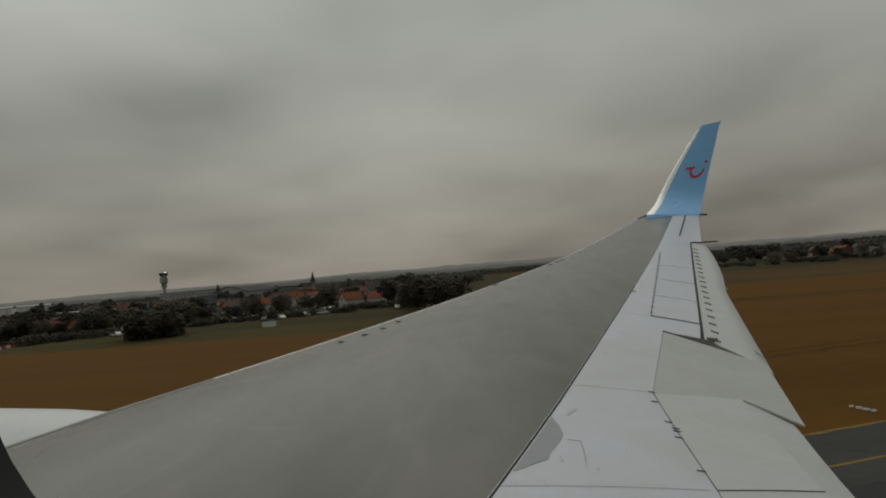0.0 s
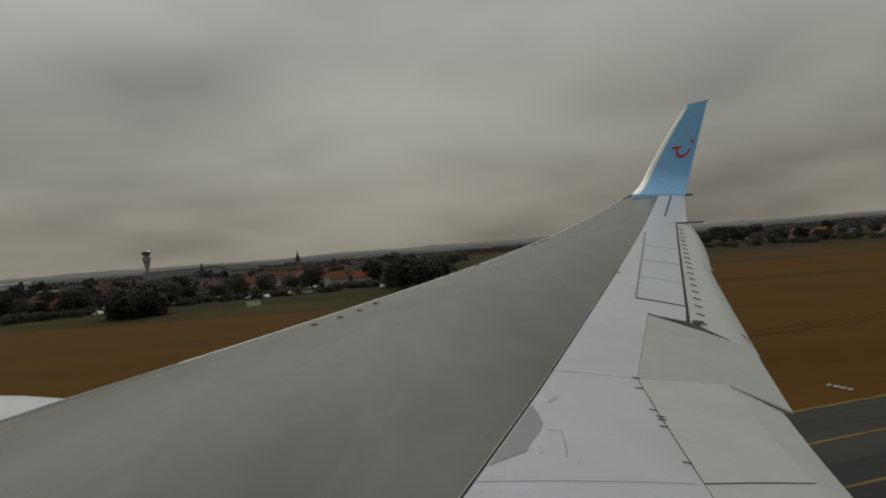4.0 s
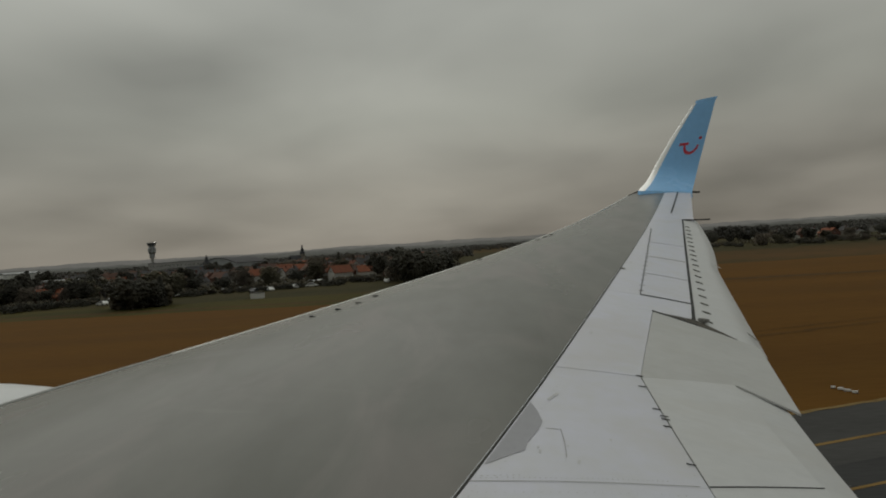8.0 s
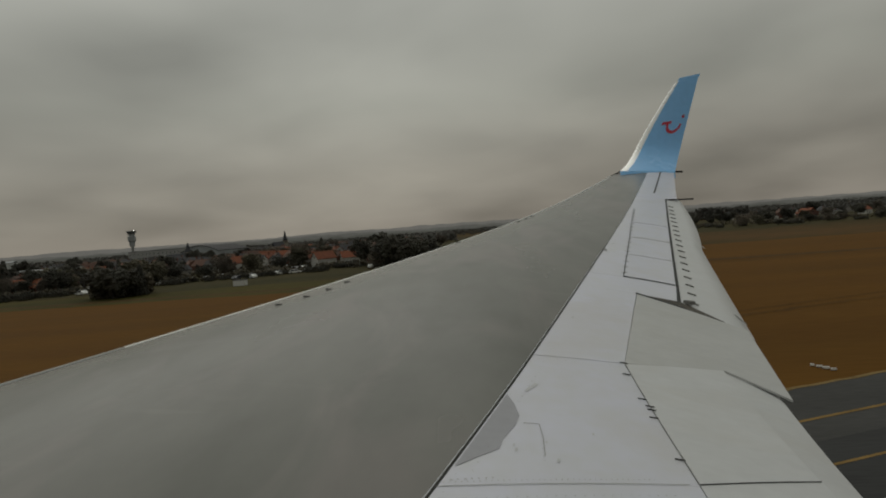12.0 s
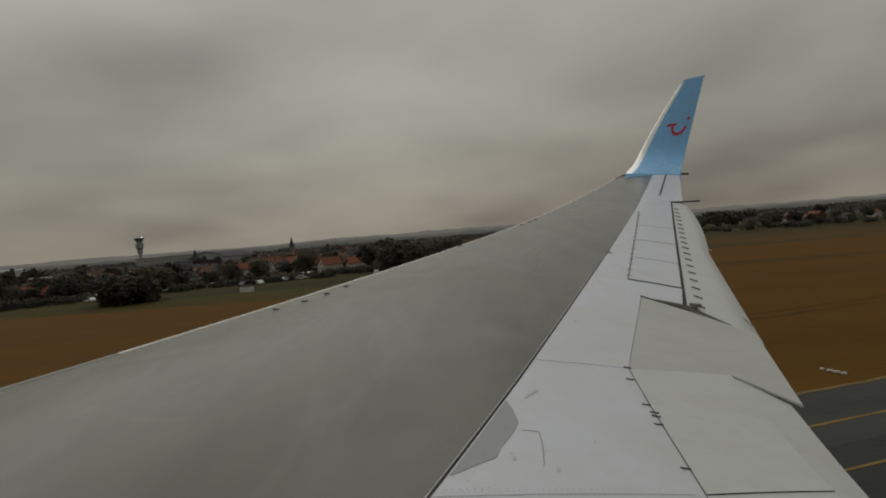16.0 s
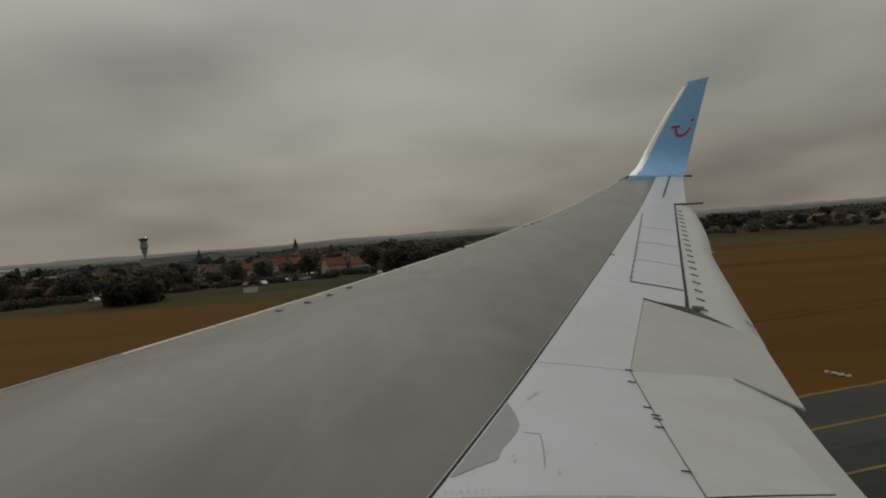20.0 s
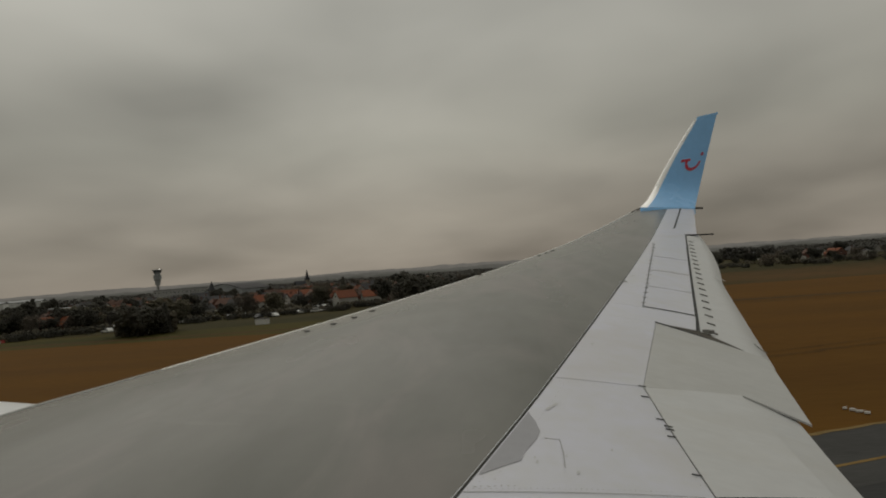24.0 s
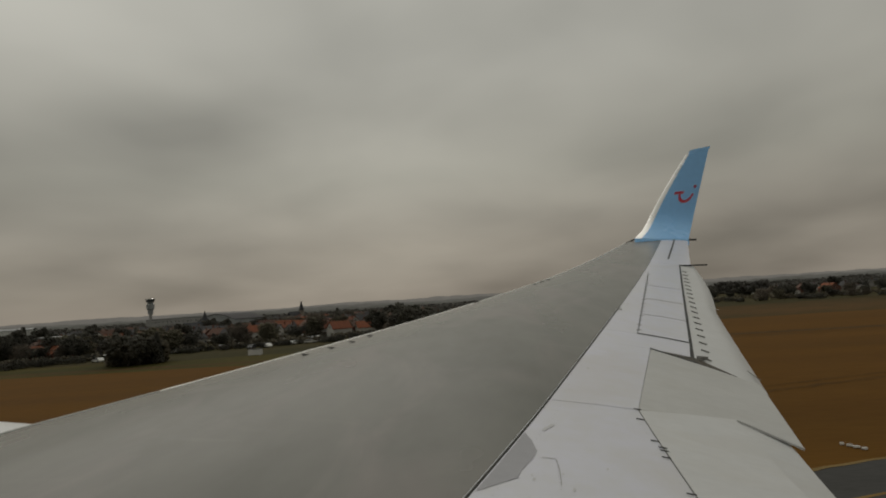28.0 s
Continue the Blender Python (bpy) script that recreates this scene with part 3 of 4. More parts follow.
# Fuselage side with the cabin window that the passenger looks through.
HULL_X, HULL_Z, HULL_R = -2.06, 0.10, 1.90
WINDOW_Y, WINDOW_Z, WINDOW_FORE, WINDOW_AFT = 0.07, 0.03, 0.368, 0.20
LINING = material("beige_grey_cabin_lining", (0.36, 0.34, 0.31), 0.6, 0.0, 0.08, 3.0, 30.0, 0.05)
SEAL = material("dark_window_seal", (0.020, 0.014, 0.018), 0.55, 0.0, 0.2, 6.0, 40.0)


def window_edge(x, grow):
    """The rounded outline of the cabin window, widened by grow."""
    ring = []
    for k in range(64):
        a = 2 * math.pi * k / 64
        c, d = math.cos(a), math.sin(a)
        e, tall = (0.5, 0.5) if d >= 0 else (0.909, 0.215)
        wide = WINDOW_FORE if c >= 0 else WINDOW_AFT
        ring.append((x, WINDOW_Y + (wide + grow) * abs(c) ** e * math.copysign(1, c), WINDOW_Z + (tall + grow) * abs(d) ** e * math.copysign(1, d)))
    return ring


bm = bmesh.new()
grid = []
HULL_N = 80
for y in (-9.0, -4.5, -0.30, 0.60, 4.5, 9.0):
    r = HULL_R if y > -9 else HULL_R - 0.06
    grid.append([bm.verts.new((HULL_X + r * math.cos(k * 2 * math.pi / HULL_N), y, HULL_Z + r * math.sin(k * 2 * math.pi / HULL_N))) for k in range(HULL_N)])
for i, (ra, rb) in enumerate(zip(grid, grid[1:])):
    for k in range(HULL_N):
        j = (k + 1) % HULL_N
        if i == 2 and (k >= HULL_N - 3 or k <= 3):
            continue
        bm.faces.new((ra[k], ra[j], rb[j], rb[k]))
bm.faces.new(grid[0][::-1])
bm.faces.new(grid[-1])
hull = part("fuselage_side", bm, NACELLE, plane, "plain white fuselage side", True)
bm = bmesh.new()
outer = []
for x, y, z in window_edge(-0.21, 0):
    dy, dz = y - 0.15, z - 0.13
    k = min(0.47 / max(1e-6, abs(dy)), 0.66 / max(1e-6, abs(dz)))
    outer.append((0.15 + dy * k, 0.13 + dz * k))
ring_tube(bm, [[(-0.205, *p) for p in outer], window_edge(-0.205, 0.03), window_edge(-0.235, 0.03), [(-0.235, *p) for p in outer], [(-0.205, *p) for p in outer]], False)
bmesh.ops.remove_doubles(bm, verts=bm.verts[:], dist=0.0005)
part("window_panel", bm, LINING, hull, "beige-grey cabin lining round the window", True)
bm = bmesh.new()
ring_tube(bm, [window_edge(-0.200, 0.032), window_edge(-0.198, 0.010), window_edge(-0.202, 0.0), window_edge(-0.230, 0.004), window_edge(-0.242, 0.020), window_edge(-0.240, 0.032), window_edge(-0.200, 0.032)], False)
bmesh.ops.remove_doubles(bm, verts=bm.verts[:], dist=0.0002)
part("window_frame", bm, SEAL, hull, "dark rounded cabin window frame", True)

# ---- engine cowling ahead of the wing ----
bm = bmesh.new()
rings = []
for y, r in ((1.8, 0.5), (2.6, 0.8), (3.2, 0.98), (3.6, 1.04), (4.2, 1.06), (5.0, 1.05), (5.6, 1.01), (5.9, 0.95), (5.95, 0.88), (5.7, 0.80), (5.0, 0.78)):
    rings.append([(4.4 + r * math.cos(k * math.pi / 16), y, -2.22 + r * math.sin(k * math.pi / 16)) for k in range(32)])
ring_tube(bm, rings)
part("engine_cowling", bm, NACELLE, plane, "white engine cowling below the leading edge", True)

# ---- ground and runway ----
# The runway runs at an angle to the aircraft, which crabs into the wind.
RUNWAY = Matrix.Translation((40, -17, 0)) @ pose(0, 0, 0, 0, 0, 22) @ Matrix.Translation((-40, 17, 0))


def sheet(name, x0, x1, y0, y1, z, mat, label, category="ground", rough_edge=0.0, n=2, seed=1, along=False):
    """A thin flat sheet, with an uneven far edge where asked."""
    rnd = random.Random(seed)
    bm = bmesh.new()
    prev = None
    for i in range(n + 1):
        y = y0 + (y1 - y0) * i / n
        xa, xb = x0 + rnd.uniform(-1, 1) * rough_edge, x1 + rnd.uniform(-1, 1) * rough_edge
        cur = (bm.verts.new((xa, y, z)), bm.verts.new((xb, y, z)))
        if prev:
            bm.faces.new((prev[0], prev[1], cur[1], cur[0]))
        prev = cur
    if along:
        bmesh.ops.transform(bm, matrix=RUNWAY, verts=bm.verts[:])
    ob = part(name, bm, mat)
    return tagged(ob, label, category, kind="structure")


bm = bmesh.new()
c0 = bm.verts.new((0, 0, 0))
for r0, r1 in ((0, 300), (300, 1200), (1200, 4700)):
    for k in range(48):
        a, b = k * math.pi / 24, (k + 1) * math.pi / 24
        pts = [(r0, a), (r1, a), (r1, b), (r0, b)] if r0 else [(0, a), (r1, a), (r1, b)]
        bm.faces.new([bm.verts.new((r * math.cos(q), r * math.sin(q), 0)) for r, q in pts])
bm.verts.remove(c0)
bmesh.ops.remove_doubles(bm, verts=bm.verts[:], dist=0.01)
tagged(part("ground", bm, GROUND), "brown and green farmland reaching the hazy horizon", "ground", kind="structure")

sheet("grass_field", -260, 141, -700, 900, 0.02, FIELD, "dry brown grass field beside the runway", "field", 0.8, 320, 3)
sheet("grass_verge", 140, 172, -10, 900, 0.035, VERGE, "dull green grass verge along the field", "grass", 1.5, 90, 4)
sheet("meadow", 172, 760, -30, 900, 0.05, MEADOW, "dark green land under the village", "grass", 4, 60, 5)
sheet("far_field", 141, 215, -700, -12, 0.03, FIELD, "brown grass field reaching the hedge", "field", 2, 60, 6)
sheet("far_meadow", 330, 640, -900, -40, 0.06, MEADOW, "green meadow beyond the farm", "grass", 6, 30, 7)
sheet("shoulder", 33.5, 41.0, -700, 900, 0.03, SHOULDER, "grey asphalt runway shoulder", "runway", 0.0, 4, along=True)
sheet("runway", -34, 33.5, -700, 900, 0.034, TARMAC, "dark grey weathered asphalt runway", "runway", along=True)
sheet("shoulder_line", 36.0, 36.28, -700, 900, 0.045, YELLOW, "worn yellow line on the shoulder", "marking", along=True)
sheet("edge_line", 31.0, 31.22, -700, 900, 0.048, YELLOW, "worn yellow runway edge line", "marking", along=True)
sheet("side_stripe", 26.6, 27.8, -700, 900, 0.048, MARKWHITE, "worn white runway side stripe", "marking", along=True)
sheet("asphalt_edge", 40.9, 41.25, -300, 500, 0.05, EDGE, "pale dry grass edge of the asphalt", "edge", 0.14, 700, 8, along=True)
DRY = material("flattened_dark_grass", (0.092, 0.046, 0.011), 0.95, 0.0, 0.3, 0.2, 2.0, 0.4, (1, 1, 1), "World")
sheet("wheel_track", 64.4, 65.5, -260, 420, 0.045, DRY, "dark flattened wheel track across the dry grass", "track", 0.35, 340, 10, along=True)
sheet("wheel_track", 67.2, 67.8, -260, 420, 0.045, DRY, "thin dark wheel track across the dry grass", "track", 0.22, 340, 11, along=True)
sheet("service_road", 147, 151, -420, 700, 0.055, TRACK, "narrow brown airfield service track", "road", 0.2, 40, 9)

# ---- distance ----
# Distance haze is put into the ridges as pale colour and faint emission.
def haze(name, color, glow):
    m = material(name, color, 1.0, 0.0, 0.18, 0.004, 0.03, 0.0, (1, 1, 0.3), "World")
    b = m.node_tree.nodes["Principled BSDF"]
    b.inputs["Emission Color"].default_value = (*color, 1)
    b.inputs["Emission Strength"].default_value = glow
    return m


def ridge(name, radius, low, high, mat, seed, label):
    """A far wooded skyline as a ring, too far off to shift."""
    rnd = random.Random(seed)
    bm = bmesh.new()
    pts = []
    n = 900
    for k in range(n):
        a = 2 * math.pi * k / n
        h = low + (high - low) * (0.5 + 0.5 * noise.noise((math.cos(a) * 6, math.sin(a) * 6, seed)))
        h += 5 * noise.noise((math.cos(a) * 60, math.sin(a) * 60, seed)) + rnd.uniform(0, 2.0)
        pts.append((a, h))
    for k in range(n):
        (a, ha), (b, hb) = pts[k], pts[(k + 1) % n]
        bm.faces.new([bm.verts.new((r * math.cos(q), r * math.sin(q), z)) for q, r, z in
                      ((a, radius, -2), (b, radius, -2), (b, radius + 90, hb), (a, radius + 90, ha))])
    bmesh.ops.remove_doubles(bm, verts=bm.verts[:], dist=0.01)
    return tagged(part(name, bm, mat), label, "backdrop", kind="structure")


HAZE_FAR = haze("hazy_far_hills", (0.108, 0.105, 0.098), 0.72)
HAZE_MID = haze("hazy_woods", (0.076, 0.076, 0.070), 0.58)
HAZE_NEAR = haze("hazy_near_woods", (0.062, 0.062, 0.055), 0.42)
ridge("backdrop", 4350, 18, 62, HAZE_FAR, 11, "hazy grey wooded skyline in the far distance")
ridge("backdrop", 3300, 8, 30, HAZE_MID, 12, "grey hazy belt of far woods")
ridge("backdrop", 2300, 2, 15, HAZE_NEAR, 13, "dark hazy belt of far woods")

# ---- trees ----
def let_through(m, share):
    """Passes a share of the light through leaves and twigs, lifting darks like haze."""
    n, l = m.node_tree.nodes, m.node_tree.links
    bsdf, thin, mixed = n["Principled BSDF"], n.new("ShaderNodeBsdfTranslucent"), n.new("ShaderNodeMixShader")
    l.new(bsdf.inputs["Base Color"].links[0].from_socket, thin.inputs["Color"])
    mixed.inputs[0].default_value = share
    l.new(bsdf.outputs[0], mixed.inputs[1])
    l.new(thin.outputs[0], mixed.inputs[2])
    l.new(mixed.outputs[0], n["Material Output"].inputs["Surface"])
    return m


BARK = material("dark_bark", (0.045, 0.038, 0.03), 0.95, 0.0, 0.3, 1.5, 12.0, 0.5)
# Base colours are paler than the plants' own, standing in for distance haze.
LEAF_DARK = let_through(material("dark_evergreen_foliage", (0.112, 0.108, 0.088), 0.9, 0.0, 0.25, 0.5, 3.0, each=0.3), 0.48)
LEAF_BROWN = let_through(material("hazy_bare_brown_twigs", (0.200, 0.174, 0.142), 0.95, 0.0, 0.25, 0.5, 3.0, each=0.3), 0.48)
LEAF_OLIVE = let_through(material("hazy_olive_twigs", (0.180, 0.165, 0.118), 0.9, 0.0, 0.25, 0.5, 3.0, each=0.3), 0.48)


def leaf_clump(bm, c, r, rnd, twigs=False):
    """A small uneven tuft of leaves round a point, or a spray of a few thin twigs."""
    if twigs:
        for _ in range(4):
            d = Vector((rnd.gauss(0, 1), rnd.gauss(0, 1), abs(rnd.gauss(0.6, 0.8)))).normalized()
            e = d.orthogonal().normalized()
            e.rotate(Matrix.Rotation(rnd.uniform(0, 6.28), 3, d))
            k = r * rnd.uniform(0.9, 1.7)
            bm.faces.new([bm.verts.new(p) for p in (c - d * k * 0.4 - e * k * 0.16, c - d * k * 0.4 + e * k * 0.16, c + d * k)])
        return
    axes = [Vector((rnd.gauss(0, 1), rnd.gauss(0, 1), rnd.gauss(0, 0.5))).normalized()]
    axes.append(axes[0].orthogonal().normalized())
    axes.append(axes[0].cross(axes[1]))
    vs = [bm.verts.new(c + ax * sg * r * rnd.uniform(0.55, 1.15)) for ax in axes for sg in (1, -1)]
    for i, j, k in ((0, 2, 4), (2, 1, 4), (1, 3, 4), (3, 0, 4), (2, 0, 5), (1, 2, 5), (3, 1, 5), (0, 3, 5)):
        bm.faces.new((vs[i], vs[j], vs[k]))


def tree(name, height, width, shape, mat, seed, label, clumps=620):
    rnd = random.Random(seed)
    root = thing(name, pose(0, 0, -60), label, "tree", "trees round the village")
    bm = bmesh.new()
    th = height * (0.75 if shape != "cone" else 0.95)
    rings = []
    for i in range(6):
        s = i / 5
        r = height * 0.022 * (1 - 0.8 * s)
        cx, cy = height * 0.012 * math.sin(3 * s + seed), height * 0.012 * math.cos(2 * s + seed)
        rings.append([(cx + r * math.cos(k * 1.0472), cy + r * math.sin(k * 1.0472), th * s) for k in range(6)])
    ring_tube(bm, rings)
    tips = []
    for k in range(11 if shape != "cone" else 0):
        z0 = height * rnd.uniform(0.12, 0.55)
        a = k * 2.4 + rnd.uniform(-0.3, 0.3)
        ln = width * rnd.uniform(0.26, 0.5)
        p, q = Vector((0, 0, z0)), Vector((ln * math.cos(a), ln * math.sin(a), z0 + ln * rnd.uniform(0.5, 1.1)))
        side = Vector((-math.sin(a), math.cos(a), 0)) * height * 0.008
        up = Vector((0, 0, height * 0.008))
        ring_tube(bm, [[p + side, p + up, p - side, p - up], [q + side * 0.3, q + up * 0.3, q - side * 0.3, q - up * 0.3]])
        tips.append(q)
    part("trunk", bm, BARK, root)
    bm = bmesh.new()
    lobes = [(q, width * rnd.uniform(0.18, 0.32)) for q in tips]
    for i in range(clumps):
        if shape == "cone":
            s = rnd.random() ** 1.4
            a, r = rnd.uniform(0, 6.28), width * 0.5 * (1 - s) ** 0.85 * math.sqrt(rnd.uniform(0.3, 1)) * rnd.uniform(0.85, 1.12)
            c = Vector((r * math.cos(a), r * math.sin(a), height * (0.06 + 0.94 * s)))
        elif shape == "hedge":
            c = Vector((rnd.uniform(-0.5, 0.5) * width, rnd.uniform(-0.5, 0.5) * width * 0.5, height * rnd.random() ** 0.8))
            c.z *= 0.8 + 0.3 * noise.noise((c.x * 0.4, c.y * 0.4, seed))
        else:
            q, r = rnd.choice(lobes) if rnd.random() < 0.7 else (Vector((0, 0, height * 0.52)), width * 0.44)
            d = Vector((rnd.gauss(0, 1), rnd.gauss(0, 1), rnd.gauss(0, 1))).normalized() * r * rnd.random() ** 0.4
            c = q + d
            c.z = min(c.z, height * rnd.uniform(0.9, 1.0))
        leaf_clump(bm, c, height * (0.066 if shape != "hedge" else 0.13), rnd, mat is LEAF_BROWN)
    part("crown", bm, mat, root, "", mat is not LEAF_BROWN)
    return root


TREES = [
    tree("broadleaf_tree", 11, 9, "round", LEAF_BROWN, 1, "leafless brown broadleaf tree beside the village", 900),
    tree("broadleaf_tree", 9, 8, "round", LEAF_OLIVE, 2, "dull olive broadleaf tree in a garden"),
    tree("broadleaf_tree", 13, 9, "round", LEAF_DARK, 3, "tall dark broadleaf tree with dense crown", 560),
    tree("conifer_tree", 12, 5, "cone", LEAF_DARK, 4, "dark narrow conifer tree in a garden", 420),
    tree("broadleaf_tree", 7, 7, "round", LEAF_DARK, 5, "low dark bushy tree at the field edge", 420),
]
HEDGE = tree("hedge_bush", 3.2, 9, "hedge", LEAF_DARK, 6, "dark dense hedge bush along the verge", 260)

rnd = random.Random(42)


def polar(az, r):
    return r * math.cos(radians(az)), r * math.sin(radians(az))


def plant(src, az, r, size=1.0):
    x, y = polar(az, r)
    m = pose(x, y, -0.05, 0, 0, rnd.uniform(0, 360))
    ob = copy_thing(src, m)
    ob.scale = (size * rnd.uniform(0.9, 1.1),) * 3
    return ob


# ---- houses ----
ROOFS = [material("orange_clay_roof", (0.175, 0.056, 0.026), 0.9, 0.0, 0.3, 0.7, 6.0, 0.3, each=0.25),
         material("dark_slate_roof", (0.045, 0.043, 0.045), 0.85, 0.0, 0.3, 0.7, 6.0, 0.3, each=0.25),
         material("brown_tile_roof", (0.10, 0.050, 0.034), 0.9, 0.0, 0.3, 0.7, 6.0, 0.3, each=0.25)]
WALLS = [material("whitewashed_wall", (0.46, 0.45, 0.42), 0.85, 0.0, 0.1, 0.8, 8.0, each=0.2),
         material("red_brick_wall", (0.13, 0.062, 0.045), 0.9, 0.0, 0.25, 0.8, 8.0, each=0.2),
         material("grey_render_wall", (0.22, 0.21, 0.195), 0.9, 0.0, 0.15, 0.8, 8.0, each=0.2)]
GLASS = material("dark_window_glass", (0.03, 0.034, 0.04), 0.12, 0.0, 0.1, 2.0, 10.0)
DOOR = material("dark_painted_door", (0.05, 0.04, 0.035), 0.5, 0.0, 0.2, 2.0, 10.0)
FRAME = material("white_window_frame", (0.62, 0.62, 0.60), 0.5, 0.0, 0.05, 2.0, 10.0)


def house(w, d, h, rise, wall, roof, label, name="house", category="house"):
    root = thing(name, pose(0, 0, -80), label, category, "houses of the village")
    bm = bmesh.new()
    pr = [(-w / 2, -d / 2, 0), (w / 2, -d / 2, 0), (w / 2, -d / 2, h), (0, -d / 2, h + rise), (-w / 2, -d / 2, h)]
    a = [bm.verts.new(p) for p in pr]
    b = [bm.verts.new((x, -y, z)) for x, y, z in pr]
    bm.faces.new(a)
    bm.faces.new(b[::-1])
    for i in range(5):
        bm.faces.new((a[i], a[(i + 1) % 5], b[(i + 1) % 5], b[i]))
    part("wall", bm, wall, root)
    bm = bmesh.new()
    o, k = 0.35, rise / (w / 2)
    for sgn in (-1, 1):
        prof = [(0, h + rise + 0.06), (sgn * (w / 2 + o), h - o * k + 0.06), (sgn * (w / 2 + o), h - o * k + 0.26), (0, h + rise + 0.28)]
        ring_tube(bm, [[(x, -d / 2 - o, z) for x, z in prof], [(x, d / 2 + o, z) for x, z in prof]])
    rf = part("roof", bm, roof, root)
    bm = bmesh.new()
    box(bm, w * 0.12, w * 0.12 + 0.6, d * 0.2, d * 0.2 + 0.7, h + rise * 0.4, h + rise + 0.9)
    part("chimney", bm, WALLS[1], rf)

    def opening(kind, x, y, z, ww, hh, face, mat):
        bm = bmesh.new()
        if face == "x":
            box(bm, x - 0.04, x + 0.04, y - ww / 2, y + ww / 2, z, z + hh)
        else:
            box(bm, x - ww / 2, x + ww / 2, y - 0.04, y + 0.04, z, z + hh)
        ob = part(kind, bm, mat, root)
        if kind == "window":
            bm = bmesh.new()
            if face == "x":
                box(bm, x - 0.05, x + 0.05, y - ww / 2 - 0.1, y + ww / 2 + 0.1, z - 0.12, z - 0.003)
            else:
                box(bm, x - ww / 2 - 0.1, x + ww / 2 + 0.1, y - 0.05, y + 0.05, z - 0.12, z - 0.003)
            part("sill", bm, FRAME, ob)

    for sgn in (-1, 1):
        for y in (-d * 0.28, d * 0.28):
            opening("window", sgn * w / 2, y, 1.0, 1.2, 1.3, "x", GLASS)
        opening("window", 0, sgn * d / 2, h + 0.2, 1.0, 1.1, "y", GLASS)
        opening("window", -w * 0.25, sgn * d / 2, 1.0, 1.1, 1.3, "y", GLASS)
    opening("door", -w / 2, 0, 0, 1.0, 2.1, "x", DOOR)
    return root


HOUSES = [
    house(8, 10, 4.2, 3.4, WALLS[0], ROOFS[0], "white house with orange clay tile roof"),
    house(8, 11, 4.6, 3.2, WALLS[1], ROOFS[2], "red brick house with brown tiled roof"),
    house(7, 9, 4.0, 3.0, WALLS[2], ROOFS[1], "grey rendered house with dark slate roof"),
    house(9, 16, 3.6, 3.6, WALLS[1], ROOFS[0], "long brick house with orange clay roof"),
    house(8, 9, 4.4, 3.4, WALLS[0], ROOFS[1], "white gabled house with dark roof"),
    house(11, 34, 3.4, 2.4, WALLS[0], ROOFS[1], "long low whitewashed farm barn with dark roof", "barn", "barn"),
]


def put_house(i, az, r, turn=None, size=1.0):
    x, y = polar(az, r)
    ob = copy_thing(HOUSES[i], pose(x, y, 0, 0, 0, rnd.uniform(0, 360) if turn is None else turn))
    ob.scale = (size,) * 3
    return ob


# Front rows of the village.
for i, az, r, turn in ((0, 34.6, 258, 20), (4, 36.5, 275, 110), (3, 18.6, 252, 95), (0, 17.0, 262, 100), (3, 15.9, 285, 80), (1, 24.6, 290, 30),
                       (2, 26.2, 300, 70), (0, 21.0, 305, 10), (1, 29.6, 300, 60), (4, 39.4, 285, 40), (2, 42.5, 300, 15), (1, 22.8, 330, 80),
                       (4, 13.6, 300, 10), (1, 11.8, 310, 70), (0, 31.4, 320, 100)):
    put_house(i, az, r * 1.22, turn, 0.9)
for k in range(58):
    az = 7 + 43 * ((k * 0.6180339 + 0.15) % 1) + rnd.uniform(-0.5, 0.5)
    put_house(rnd.choice((0, 1, 1, 2, 2, 3, 4, 4)), az, 262 + 90 * ((k * 0.7548777 + 0.4) % 1), size=rnd.uniform(0.7, 0.9))
for k in range(165):
    az = 7 + 43 * ((k * 0.6180339) % 1) + rnd.uniform(-0.6, 0.6)
    put_house(rnd.choice((0, 1, 1, 2, 2, 3, 4, 4)), az, 350 + 420 * ((k * 0.7548777) % 1) + rnd.uniform(-10, 10), size=rnd.uniform(0.75, 0.95))
# Farm and hamlet on the other side.
for i, az, r, turn, size in ((1, -23.4, 560, 80, 0.9), (3, -25.2, 520, 95, 0.9), (2, -21.6, 590, 100, 0.9), (5, -27.2, 500, 68, 0.8), (5, -30.6, 545, 52, 0.9),
                             (0, -29.0, 520, 30, 0.7), (2, -26.3, 600, 100, 0.9), (1, -32.6, 570, 70, 0.9), (4, -19.4, 620, 20, 0.9), (5, -22.6, 515, 75, 0.7),
                             (4, -34.2, 545, 20, 0.8), (2, -28.2, 640, 40, 0.9), (1, -36.0, 600, 50, 0.9), (4, -24.2, 640, 110, 0.8)):
    put_house(i, az, r, turn, size)

# ---- tree belts ----
for az, r, i, s in ((33.4, 188, 2, 0.72), (32.6, 190, 4, 1.1), (34.0, 193, 4, 1.15), (31.3, 192, 3, 0.72), (33.0, 196, 2, 0.7), (32.0, 198, 4, 1.0),
                    (9.4, 205, 2, 0.85), (8.6, 208, 4, 1.3), (10.2, 212, 4, 1.2), (7.7, 214, 2, 0.8), (11.0, 222, 0, 0.8), (6.8, 226, 4, 1.2)):
    plant(TREES[i], az, r, s)
for k in range(60):
    kinds = TREES if k % 4 == 0 else TREES[:3]
    az = 5 + 46 * ((k * 0.6180339 + 0.3) % 1)
    plant(rnd.choice(kinds), az, 245 + 300 * ((k * 0.7548777 + 0.1) % 1), rnd.uniform(0.6, 1.0))
for k in range(24):
    plant(rnd.choice(TREES[:3] + TREES[4:]), 7 + 44 * ((k * 0.6180339 + 0.55) % 1), 236 + 46 * ((k * 0.7548777 + 0.2) % 1), rnd.uniform(0.55, 0.95))
